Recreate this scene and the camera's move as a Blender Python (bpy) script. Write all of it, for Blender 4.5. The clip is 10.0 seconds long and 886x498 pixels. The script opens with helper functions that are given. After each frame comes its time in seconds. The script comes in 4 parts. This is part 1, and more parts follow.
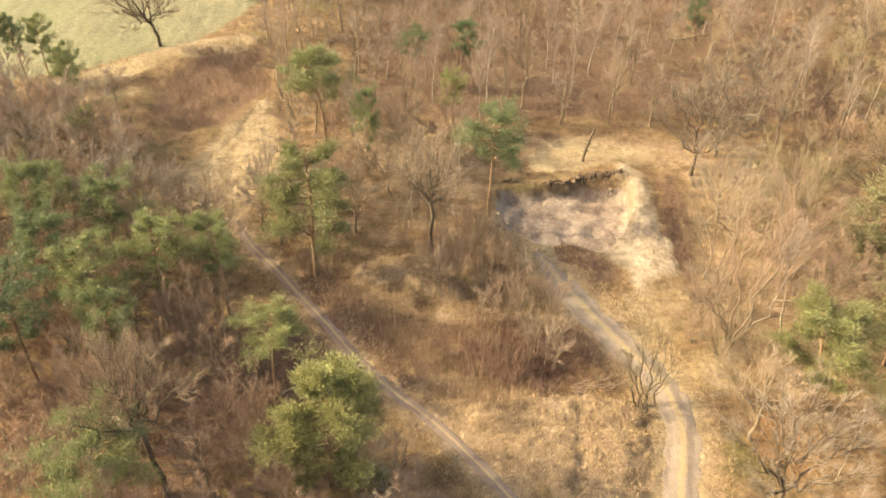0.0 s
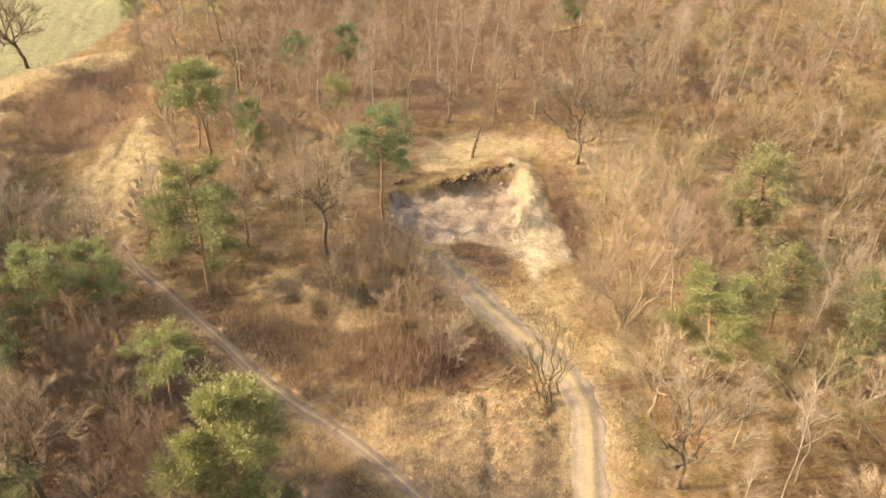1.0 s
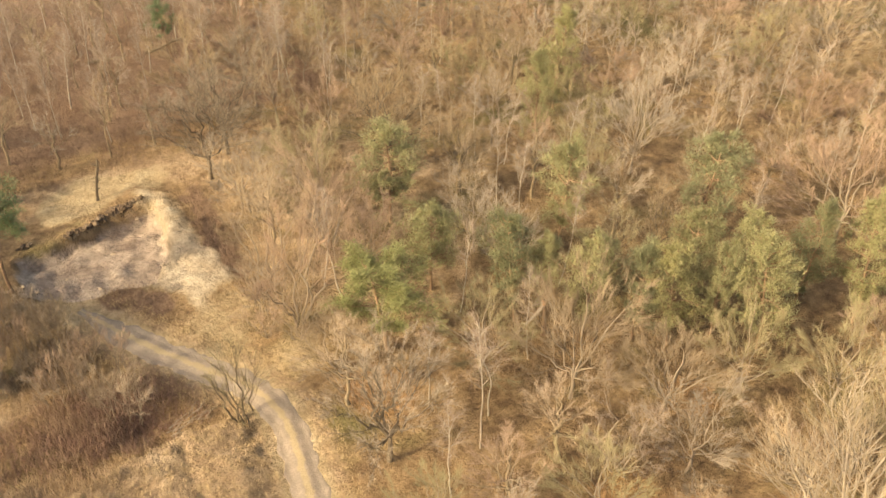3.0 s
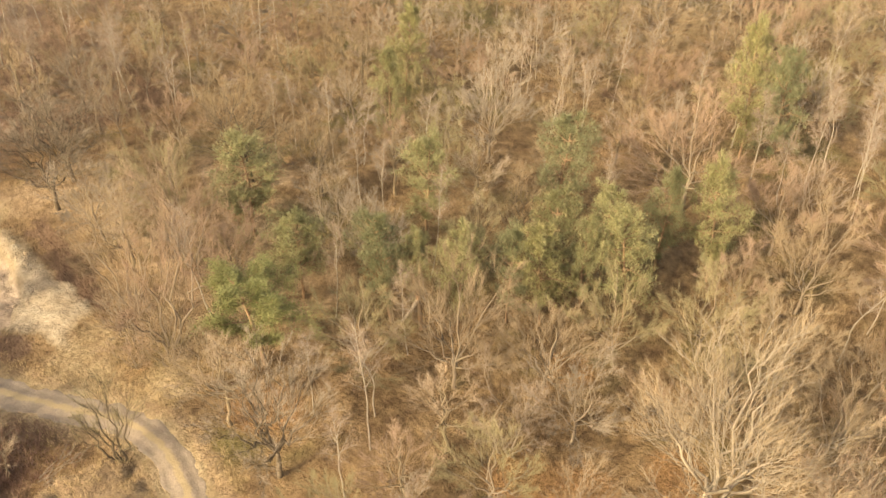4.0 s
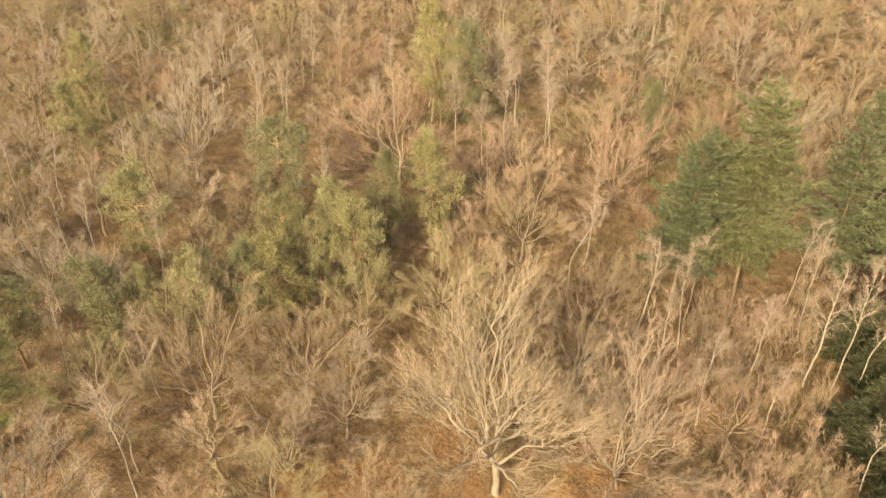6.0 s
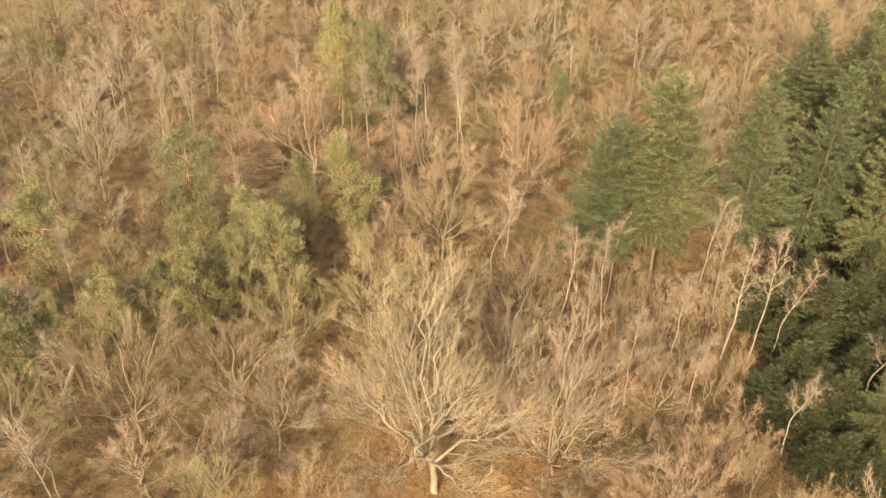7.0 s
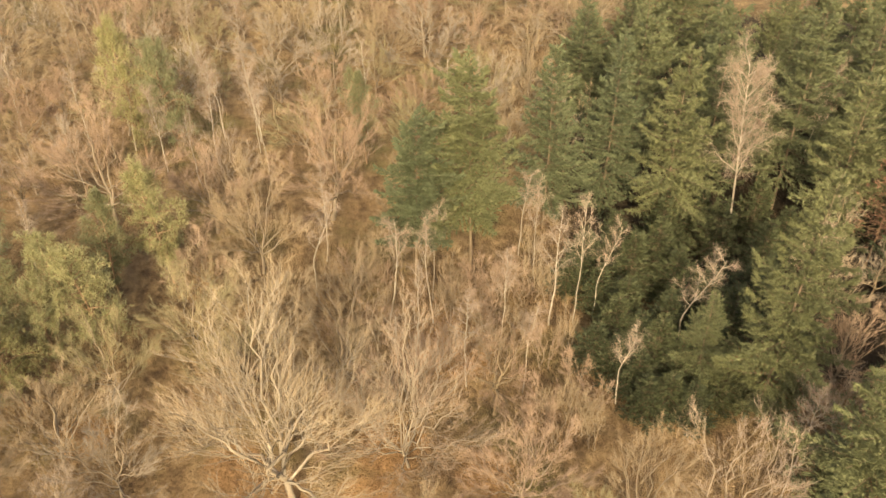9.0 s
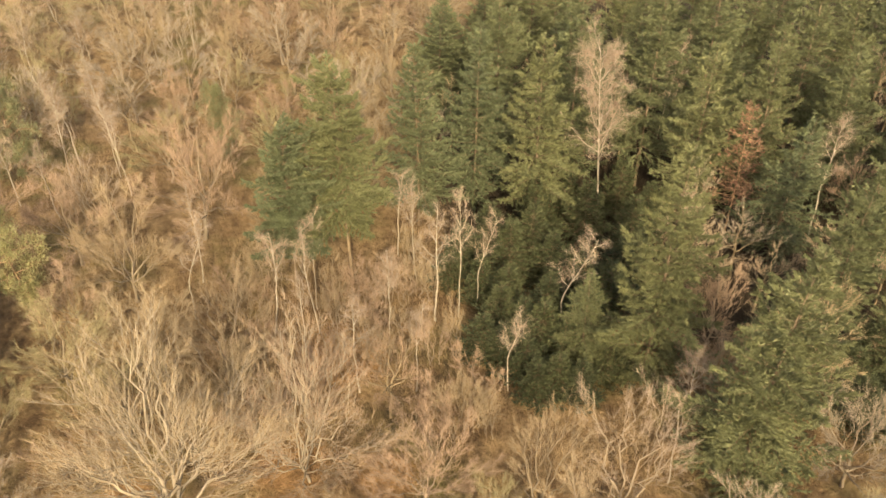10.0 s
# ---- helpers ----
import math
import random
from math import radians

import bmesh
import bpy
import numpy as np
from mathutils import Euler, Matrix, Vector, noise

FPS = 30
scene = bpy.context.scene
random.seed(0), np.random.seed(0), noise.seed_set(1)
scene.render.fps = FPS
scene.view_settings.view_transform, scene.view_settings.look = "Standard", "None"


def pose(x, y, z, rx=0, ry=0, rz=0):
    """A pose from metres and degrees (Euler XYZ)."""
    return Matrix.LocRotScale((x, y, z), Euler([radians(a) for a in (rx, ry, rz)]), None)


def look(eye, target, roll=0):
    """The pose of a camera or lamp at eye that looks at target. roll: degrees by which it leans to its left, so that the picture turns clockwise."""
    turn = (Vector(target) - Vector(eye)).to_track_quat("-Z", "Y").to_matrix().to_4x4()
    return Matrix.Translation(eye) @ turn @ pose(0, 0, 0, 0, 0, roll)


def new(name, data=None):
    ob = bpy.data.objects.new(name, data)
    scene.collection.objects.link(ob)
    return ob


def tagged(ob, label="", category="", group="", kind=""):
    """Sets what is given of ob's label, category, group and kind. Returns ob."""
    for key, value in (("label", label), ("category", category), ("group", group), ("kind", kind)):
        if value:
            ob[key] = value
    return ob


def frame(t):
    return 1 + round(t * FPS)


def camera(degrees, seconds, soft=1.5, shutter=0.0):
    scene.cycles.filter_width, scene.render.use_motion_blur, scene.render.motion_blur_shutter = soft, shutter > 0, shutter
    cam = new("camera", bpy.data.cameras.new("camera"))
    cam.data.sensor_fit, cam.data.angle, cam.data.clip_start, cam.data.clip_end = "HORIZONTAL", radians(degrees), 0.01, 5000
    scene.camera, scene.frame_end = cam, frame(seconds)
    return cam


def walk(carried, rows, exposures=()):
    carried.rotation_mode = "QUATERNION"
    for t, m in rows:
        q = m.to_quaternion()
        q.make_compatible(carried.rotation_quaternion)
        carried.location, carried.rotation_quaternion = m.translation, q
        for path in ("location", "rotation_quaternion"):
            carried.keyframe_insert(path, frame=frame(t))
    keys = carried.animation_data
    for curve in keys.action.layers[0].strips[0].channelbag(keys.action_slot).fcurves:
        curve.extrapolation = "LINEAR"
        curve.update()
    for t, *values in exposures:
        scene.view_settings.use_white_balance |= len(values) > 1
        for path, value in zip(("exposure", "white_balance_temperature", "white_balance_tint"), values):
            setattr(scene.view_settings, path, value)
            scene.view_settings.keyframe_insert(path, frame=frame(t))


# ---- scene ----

# ================= camera =================
cam = camera(55.13, 10.0, soft=1.6)
PITCH = -36.94
# seconds, eye x y z, heading
PATH = [
    (0.0, 0.00, -0.00, 42.03, 1.33),
    (0.5, 0.41, 0.18, 42.04, -2.59),
    (1.0, 0.86, 0.28, 42.11, -6.54),
    (1.5, 1.43, 0.35, 42.16, -15.82),
    (2.0, 1.83, 0.41, 42.14, -22.32),
    (2.5, 2.07, 0.42, 42.13, -28.51),
    (3.0, 2.26, 0.40, 42.11, -33.73),
    (3.2, 2.31, 0.35, 42.11, -35.97),
    (4.3, 2.60, 0.10, 42.09, -47.50),
    (4.5, 2.66, 0.10, 42.05, -49.64),
    (5.0, 2.67, 0.06, 42.01, -55.08),
    (5.5, 2.74, -0.05, 41.98, -60.59),
    (6.0, 2.84, -0.09, 41.92, -66.29),
    (6.2, 2.83, -0.06, 41.92, -67.61),
    (7.3, 2.76, 0.08, 41.92, -74.78),
    (7.5, 2.75, 0.11, 41.92, -75.73),
    (8.0, 2.81, 0.11, 41.86, -79.67),
    (8.5, 2.82, 0.13, 41.86, -82.87),
    (9.0, 2.91, 0.05, 41.84, -88.10),
    (9.5, 2.98, -0.02, 41.86, -93.30),
    (10.0, 3.06, -0.08, 41.88, -98.14),
]
walk(cam, [(t, pose(x, y, z, 90 + PITCH, 0, yaw)) for t, x, y, z, yaw in PATH],
     [(0.0, 1.72, 8200, 5), (2.5, 1.53, 8200, 4.5), (4.5, 1.35, 8350, 4), (7.0, 1.34, 8300, 3.5), (10.0, 1.28, 8200, 3)])

# ================= world and sun =================
world = bpy.data.worlds.new("sky")
scene.world = world
world.use_nodes = True
wn = world.node_tree
sky = wn.nodes.new("ShaderNodeTexSky")
sky.sky_type = "NISHITA"
sky.sun_disc = False
SUN_ELEVATION, SUN_AZIMUTH = 32.0, 273.0   # azimuth clockwise from +y: the sun stands on the -x side
sky.sun_elevation = radians(SUN_ELEVATION)
sky.sun_rotation = radians(SUN_AZIMUTH)
sky.air_density, sky.dust_density, sky.ozone_density = 1.0, 5.0, 0.7
wn.nodes["Background"].inputs["Strength"].default_value = 0.15
wn.links.new(sky.outputs[0], wn.nodes["Background"].inputs[0])
sun_data = bpy.data.lights.new("sun", "SUN")
sun_data.energy, sun_data.angle, sun_data.color = 2.55, radians(0.6), (1.0, 0.895, 0.72)
sun = new("sun", sun_data)
az, el = radians(SUN_AZIMUTH), radians(SUN_ELEVATION)
sun_way = Vector((math.sin(az) * math.cos(el), math.cos(az) * math.cos(el), math.sin(el)))
sun.matrix_world = look(sun_way * 200, (0, 0, 0))


# ================= materials =================
def material(name, rough=0.9):
    m = bpy.data.materials.new(name)
    m.use_nodes = True
    t = m.node_tree
    b = t.nodes["Principled BSDF"]
    b.inputs["Roughness"].default_value = rough
    b.inputs["Specular IOR Level"].default_value = 0.2
    return m, t, b


def node(t, kind, **values):
    n = t.nodes.new(kind)
    for k, v in values.items():
        n.inputs[k].default_value = v
    return n


def noise_tex(t, scale, detail=6.0, rough=0.6, where=None):
    n = node(t, "ShaderNodeTexNoise", Scale=scale, Detail=detail, Roughness=rough)
    if where is None:
        where = t.nodes.new("ShaderNodeNewGeometry").outputs["Position"]
    t.links.new(where, n.inputs["Vector"])
    return n.outputs["Fac"]


def ramp(t, fac, stops):
    n = t.nodes.new("ShaderNodeValToRGB")
    e = n.color_ramp.elements
    while len(e) < len(stops):
        e.new(0.5)
    for s, (p, c) in zip(e, stops):
        s.position, s.color = p, (*c, 1)
    t.links.new(fac, n.inputs[0])
    return n.outputs[0]


def mix(t, fac, a, b, mode="MIX"):
    n = t.nodes.new("ShaderNodeMix")
    n.data_type, n.blend_type = "RGBA", mode
    for sock, v in ((n.inputs[0], fac), (n.inputs[6], a), (n.inputs[7], b)):
        if hasattr(v, "links"):
            t.links.new(v, sock)
        else:
            sock.default_value = v if isinstance(v, float) else (*v, 1)
    return n.outputs[2]


def sums(t, op, a, b, clamp=False):
    n = t.nodes.new("ShaderNodeMath")
    n.operation, n.use_clamp = op, clamp
    for sock, v in zip(n.inputs, (a, b)):
        if hasattr(v, "links"):
            t.links.new(v, sock)
        else:
            sock.default_value = v
    return n.outputs[0]


def bump(t, b, height, strength, distance):
    n = node(t, "ShaderNodeBump", Strength=strength, Distance=distance)
    t.links.new(height, n.inputs["Height"])
    t.links.new(n.outputs[0], b.inputs["Normal"])


def edge(t, fac, low, high):
    n = t.nodes.new("ShaderNodeMapRange")
    n.interpolation_type = "SMOOTHSTEP"
    t.links.new(fac, n.inputs[0])
    n.inputs[1].default_value, n.inputs[2].default_value = low, high
    return n.outputs[0]


def attribute(t, name):
    n = t.nodes.new("ShaderNodeAttribute")
    n.attribute_name = name
    return n.outputs["Fac"]


def ground_material():
    m, t, b = material("forest_floor", 0.95)
    big, mid, fine = noise_tex(t, 0.09, 5), noise_tex(t, 0.6, 6, 0.65), noise_tex(t, 5.0, 6, 0.7)
    litter = ramp(t, mid, [(0.28, (0.130, 0.080, 0.045)), (0.48, (0.240, 0.155, 0.084)), (0.66, (0.350, 0.236, 0.130))])
    moss = ramp(t, fine, [(0.3, (0.13, 0.105, 0.045)), (0.7, (0.26, 0.21, 0.095))])
    base = mix(t, edge(t, big, 0.5, 0.68), litter, moss)
    rust = ramp(t, fine, [(0.3, (0.235, 0.142, 0.072)), (0.7, (0.367, 0.237, 0.128))])
    base = mix(t, edge(t, noise_tex(t, 0.16, 4), 0.57, 0.72), base, rust)
    grass = ramp(t, mid, [(0.25, (0.240, 0.154, 0.092)), (0.5, (0.384, 0.269, 0.171)), (0.75, (0.513, 0.389, 0.263))])
    grass = mix(t, edge(t, fine, 0.45, 0.75), grass, (0.325, 0.227, 0.134))
    sand = ramp(t, mid, [(0.25, (0.300, 0.214, 0.121)), (0.55, (0.428, 0.324, 0.197)), (0.8, (0.541, 0.436, 0.297))])
    sand = mix(t, edge(t, fine, 0.55, 0.75), sand, (0.315, 0.214, 0.117))
    pale = ramp(t, mid, [(0.3, (0.333, 0.257, 0.180)), (0.55, (0.450, 0.360, 0.261)), (0.8, (0.567, 0.477, 0.360))])
    clay = ramp(t, noise_tex(t, 0.45, 8, 0.72), [(0.33, (0.20, 0.145, 0.115)), (0.46, (0.36, 0.275, 0.22)), (0.56, (0.44, 0.345, 0.275)), (0.7, (0.58, 0.465, 0.365))])
    wave = t.nodes.new("ShaderNodeTexWave")
    wave.inputs["Scale"].default_value, wave.inputs["Distortion"].default_value = 0.16, 5.0
    t.links.new(t.nodes.new("ShaderNodeNewGeometry").outputs["Position"], wave.inputs["Vector"])
    crop = mix(t, wave.outputs["Fac"], (0.232, 0.214, 0.131), (0.268, 0.247, 0.151))
    crop = mix(t, edge(t, noise_tex(t, 0.05, 4), 0.4, 0.65), crop, (0.281, 0.280, 0.156))
    heath = ramp(t, fine, [(0.3, (0.165, 0.102, 0.066)), (0.7, (0.28, 0.182, 0.12))])
    # needle litter taken near black: shade under the firs is in this colour
    shaded_litter = ramp(t, fine, [(0.3, (0.034, 0.024, 0.016)), (0.7, (0.076, 0.053, 0.032))])
    leaves = ramp(t, fine, [(0.3, (0.246, 0.136, 0.064)), (0.7, (0.409, 0.241, 0.120))])
    ragged = sums(t, "MULTIPLY", sums(t, "SUBTRACT", noise_tex(t, 0.8, 7, 0.7), 0.5), 1.1)
    for name, colour in (("leaves", leaves), ("shaded_litter", shaded_litter), ("grass", grass), ("heath", heath), ("bramble_and_pine_shade", ramp(t, fine, [(0.3, (0.15, 0.092, 0.060)), (0.7, (0.31, 0.190, 0.120))])), ("sand", sand), ("clay", clay), ("pale", pale), ("crop", crop)):
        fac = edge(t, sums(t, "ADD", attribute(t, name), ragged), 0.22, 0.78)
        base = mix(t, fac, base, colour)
    base = mix(t, 0.55, base, ramp(t, noise_tex(t, 14.0, 4, 0.7), [(0.3, (0.55, 0.55, 0.55)), (0.65, (1, 1, 1))]), "MULTIPLY")
    base = mix(t, 0.6, base, ramp(t, noise_tex(t, 2.6, 5, 0.75), [(0.36, (0.68, 0.66, 0.63)), (0.5, (1.05, 1.05, 1.05)), (0.64, (1.35, 1.35, 1.35))]), "MULTIPLY")
    t.links.new(base, b.inputs["Base Color"])
    bump(t, b, sums(t, "ADD", fine, sums(t, "MULTIPLY", mid, 2.0)), 1.0, 0.40)
    return m


def gravel_material(name, dark, light):
    m, t, b = material(name, 0.9)
    c = ramp(t, noise_tex(t, 0.9, 7, 0.7), [(0.3, dark), (0.7, light)])
    c = mix(t, edge(t, noise_tex(t, 9.0, 4, 0.7), 0.4, 0.7), c, tuple(0.6 * v for v in light))
    across = attribute(t, "across")
    strip = edge(t, sums(t, "ADD", across, sums(t, "MULTIPLY", noise_tex(t, 1.6, 5), 0.5)), 0.52, 0.34)
    c = mix(t, sums(t, "MULTIPLY", strip, 0.55), c, (0.36, 0.27, 0.14))
    t.links.new(c, b.inputs["Base Color"])
    bump(t, b, noise_tex(t, 6.0, 6, 0.7), 0.7, 0.08)
    return m


def bark_material(name, dark, light, scale=(9.0, 9.0, 1.5), spread=0.35):
    m, t, b = material(name, 0.9)
    tc = t.nodes.new("ShaderNodeTexCoord")
    mp = t.nodes.new("ShaderNodeMapping")
    mp.inputs["Scale"].default_value = scale
    t.links.new(tc.outputs["Object"], mp.inputs["Vector"])
    c = ramp(t, noise_tex(t, 1.0, 6, 0.7, mp.outputs[0]), [(0.32, dark), (0.66, light)])
    r = t.nodes.new("ShaderNodeObjectInfo").outputs["Random"]
    c = mix(t, sums(t, "MULTIPLY", r, spread), c, tuple(0.55 * v for v in dark))
    t.links.new(c, b.inputs["Base Color"])
    bump(t, b, noise_tex(t, 2.0, 5, 0.7, mp.outputs[0]), 0.5, 0.04)
    return m


def spray_material(name, stops, rough=0.85, through_light=0.0):
    """Twigs or needles: each object takes its own shade, each twig a little of its own."""
    m, t, b = material(name, rough)
    g = t.nodes.new("ShaderNodeNewGeometry")
    r = t.nodes.new("ShaderNodeObjectInfo").outputs["Random"]
    c = ramp(t, r, stops)
    c = mix(t, 0.6, c, ramp(t, g.outputs["Random Per Island"], [(0.0, (0.66, 0.66, 0.66)), (1.0, (1.14, 1.14, 1.14))]), "MULTIPLY")
    t.links.new(c, b.inputs["Base Color"])
    if through_light:
        tr = t.nodes.new("ShaderNodeBsdfTranslucent")
        t.links.new(c, tr.inputs["Color"])
        ms = t.nodes.new("ShaderNodeMixShader")
        ms.inputs[0].default_value = through_light
        t.links.new(b.outputs[0], ms.inputs[1])
        t.links.new(tr.outputs[0], ms.inputs[2])
        t.links.new(ms.outputs[0], t.nodes["Material Output"].inputs["Surface"])
    return m


GROUND = ground_material()
GRAVEL = gravel_material("road_gravel", (0.190, 0.145, 0.110), (0.310, 0.245, 0.190))
TRODDEN = gravel_material("trodden_earth", (0.150, 0.109, 0.086), (0.245, 0.182, 0.148))
BARK_OAK = bark_material("oak_bark", (0.13, 0.095, 0.06), (0.34, 0.26, 0.17))
BARK_DARK = bark_material("dark_bark", (0.075, 0.055, 0.038), (0.20, 0.15, 0.10))
BARK_PALE = bark_material("pale_bark", (0.19, 0.145, 0.105), (0.34, 0.27, 0.20))
BARK_SILVER = bark_material("silver_bark", (0.235, 0.186, 0.138), (0.42, 0.347, 0.265))
BARK_BIRCH = bark_material("birch_bark", (0.199, 0.160, 0.122), (0.474, 0.413, 0.337), (3.0, 3.0, 2.5), 0.25)
BARK_PINE = bark_material("pine_bark", (0.16, 0.10, 0.065), (0.40, 0.26, 0.16))
BARK_FIR = bark_material("fir_bark", (0.11, 0.08, 0.055), (0.26, 0.19, 0.13))
DEADWOOD = bark_material("dead_wood", (0.20, 0.155, 0.115), (0.42, 0.34, 0.26))
TORN_WOOD = bark_material("torn_wood", (0.272, 0.152, 0.080), (0.440, 0.272, 0.152))
TWIGS = spray_material("twigs", [(0.0, (0.275, 0.203, 0.132)), (0.5, (0.312, 0.235, 0.152)), (1.0, (0.257, 0.191, 0.129))])
TWIGS_OLIVE = spray_material("olive_twigs", [(0.0, (0.279, 0.232, 0.131)), (0.5, (0.230, 0.193, 0.108)), (1.0, (0.306, 0.252, 0.149))])
TWIGS_ROSE = spray_material("rose_twigs", [(0.0, (0.306, 0.211, 0.151)), (0.5, (0.347, 0.241, 0.171)), (1.0, (0.252, 0.167, 0.117))])
TWIGS_GREY = spray_material("grey_twigs", [(0.0, (0.320, 0.259, 0.201)), (0.5, (0.247, 0.199, 0.152)), (1.0, (0.351, 0.285, 0.221))])
TWIGS_GOLD = spray_material("golden_twigs", [(0.0, (0.293, 0.216, 0.131)), (0.5, (0.261, 0.194, 0.121)), (1.0, (0.302, 0.227, 0.148))])
TWIGS_BIRCH = spray_material("birch_twigs", [(0.0, (0.278, 0.203, 0.152)), (0.5, (0.314, 0.240, 0.186)), (1.0, (0.284, 0.218, 0.169))])
TWIGS_PALE = spray_material("pale_twigs", [(0.0, (0.346, 0.254, 0.176)), (0.5, (0.395, 0.307, 0.221)), (1.0, (0.356, 0.276, 0.201))])
BRAMBLE = spray_material("bramble", [(0.0, (0.235, 0.145, 0.112)), (1.0, (0.280, 0.172, 0.130))])
BRUSH = spray_material("brush", [(0.0, (0.282, 0.190, 0.113)), (1.0, (0.316, 0.213, 0.127))])
HEATHER = spray_material("heather", [(0.0, (0.230, 0.148, 0.104)), (1.0, (0.272, 0.176, 0.124))])
THICKET = spray_material("thicket", [(0.0, (0.335, 0.240, 0.160)), (1.0, (0.370, 0.268, 0.180))])
STRAW = spray_material("straw", [(0.0, (0.50, 0.37, 0.215)), (1.0, (0.58, 0.44, 0.265))], 0.8, 0.2)
NEEDLES_PINE = spray_material("pine_needles", [(0.0, (0.205, 0.232, 0.115)), (0.35, (0.265, 0.275, 0.122)), (0.6, (0.150, 0.192, 0.105)), (0.85, (0.270, 0.274, 0.118)), (1.0, (0.215, 0.238, 0.112))], 0.55, 0.28)
NEEDLES_OLIVE = spray_material("olive_needles", [(0.0, (0.223, 0.221, 0.127)), (0.35, (0.298, 0.274, 0.143)), (0.6, (0.186, 0.184, 0.103)), (0.85, (0.306, 0.277, 0.137)), (1.0, (0.247, 0.241, 0.130))], 0.55, 0.28)
NEEDLES_LIGHT = spray_material("young_needles", [(0.0, (0.250, 0.246, 0.105)), (0.5, (0.210, 0.214, 0.096)), (1.0, (0.262, 0.256, 0.108))], 0.55, 0.26)
NEEDLES_FIR = spray_material("fir_needles", [(0.0, (0.097, 0.111, 0.062)), (0.4, (0.130, 0.132, 0.064)), (0.7, (0.106, 0.117, 0.062)), (1.0, (0.122, 0.128, 0.066))], 0.6, 0.08)
# about half as bright as fir_needles: shade between tall firs put into the colour
NEEDLES_SHADED = spray_material("shaded_needles", [(0.0, (0.053, 0.059, 0.030)), (1.0, (0.070, 0.076, 0.037))], 0.6, 0.1)
NEEDLES_DEAD = spray_material("dead_needles", [(0.0, (0.215, 0.125, 0.085)), (1.0, (0.245, 0.145, 0.100))], 0.9)
TURF = spray_material("turf", [(0.0, (0.06, 0.040, 0.027)), (0.7, (0.095, 0.064, 0.042)), (1.0, (0.19, 0.135, 0.09))], 0.95)


# ================= the ground's shape =================
def smooth(v, low, high):
    u = np.clip((v - low) / (high - low), 0, 1)
    return u * u * (3 - 2 * u)


def lumps(x, y, size, seed):
    """Cheap rolling noise from a few crossed waves."""
    rng = np.random.RandomState(seed)
    total = 0 * x
    for k in range(7):
        a, w, p = rng.uniform(0, 6.283), rng.uniform(0.6, 1.9) / size * 6.283, rng.uniform(0, 6.283, 2)
        total = total + np.sin(w * (np.cos(a) * x + np.sin(a) * y) + p[0] + 1.3 * np.sin(0.6 * w * (np.sin(a) * x - np.cos(a) * y) + p[1]))
    return total / 4.0


def inside(x, y, corners, soft):
    """1 inside a convex polygon (counter-clockwise), falling to 0 over soft metres."""
    d = 1e9 + 0 * x
    for (ax, ay), (bx, by) in zip(corners, corners[1:] + corners[:1]):
        n = math.hypot(bx - ax, by - ay)
        d = np.minimum(d, ((bx - ax) * (y - ay) - (by - ay) * (x - ax)) / n)
    return smooth(d, -soft, soft)


def near_line(x, y, line):
    """Distance to a polyline."""
    d = 1e9 + 0 * x
    for (ax, ay), (bx, by) in zip(line, line[1:]):
        ux, uy = bx - ax, by - ay
        k = np.clip(((x - ax) * ux + (y - ay) * uy) / (ux * ux + uy * uy), 0, 1)
        d = np.minimum(d, np.hypot(x - ax - k * ux, y - ay - k * uy))
    return d


ROAD = [(11.6, 22.0), (12.6, 28.0), (13.4, 31.8), (14.2, 35.1), (14.7, 38.0), (13.9, 41.5), (11.8, 44.8), (9.7, 48.4), (7.8, 52.4), (6.2, 56.0)]
FOOTPATH = [(9.0, 24.5), (6.4, 27.6), (3.3, 31.4), (0.8, 34.6), (-1.8, 37.5), (-4.5, 40.3), (-7.6, 43.8), (-10.4, 47.7), (-13.9, 52.0), (-17.5, 56.4), (-19.4, 60.2)]
PIT = [(3.2, 60.0), (6.5, 57.4), (12.6, 56.6), (14.6, 60.0), (15.2, 66.6), (10.0, 66.2), (3.6, 65.2)]
BANK_FOOT = [(11.6, 56.2), (14.4, 51.0), (18.0, 53.6), (17.2, 59.8), (13.6, 59.4)]
BANK_WALL = [(13.9, 58.5), (17.2, 58.5), (17.0, 67.6), (14.8, 69.0)]
FAN = [(12.0, 43.2), (15.6, 44.5), (16.4, 49.0), (15.8, 52.0), (12.2, 50.5)]
BACK_SAND = [(5.6, 68.2), (16.5, 69.2), (19.5, 72.6), (10.4, 74.4), (6.2, 71.6)]
PLATEAU = [(1.0, 38.2), (2.6, 22.0), (11.2, 22.0), (12.1, 31.0), (12.4, 37.6), (11.4, 39.0), (5.0, 39.2)]
RAMP = [(-25.5, 63.0), (-19.5, 59.5), (-15.8, 66.0), (-17.6, 74.0), (-20.2, 82.5), (-21.8, 80.5), (-25.6, 70.0)]
HOLLOW = [(-33.5, 84.0), (-29.2, 74.0), (-24.2, 76.5), (-21.4, 84.0), (-23.2, 95.0), (-31.0, 93.5)]
FIELD = [(-27.0, 112.0), (-29.5, 98.5), (-35.5, 93.6), (-41.0, 88.5), (-51.0, 84.0), (-90.0, 78.0), (-400.0, 60.0), (-400.0, 700.0), (40.0, 700.0)]
FIELD = FIELD[::-1]
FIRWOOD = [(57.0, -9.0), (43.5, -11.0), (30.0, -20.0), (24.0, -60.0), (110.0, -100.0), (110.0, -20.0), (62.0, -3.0)]


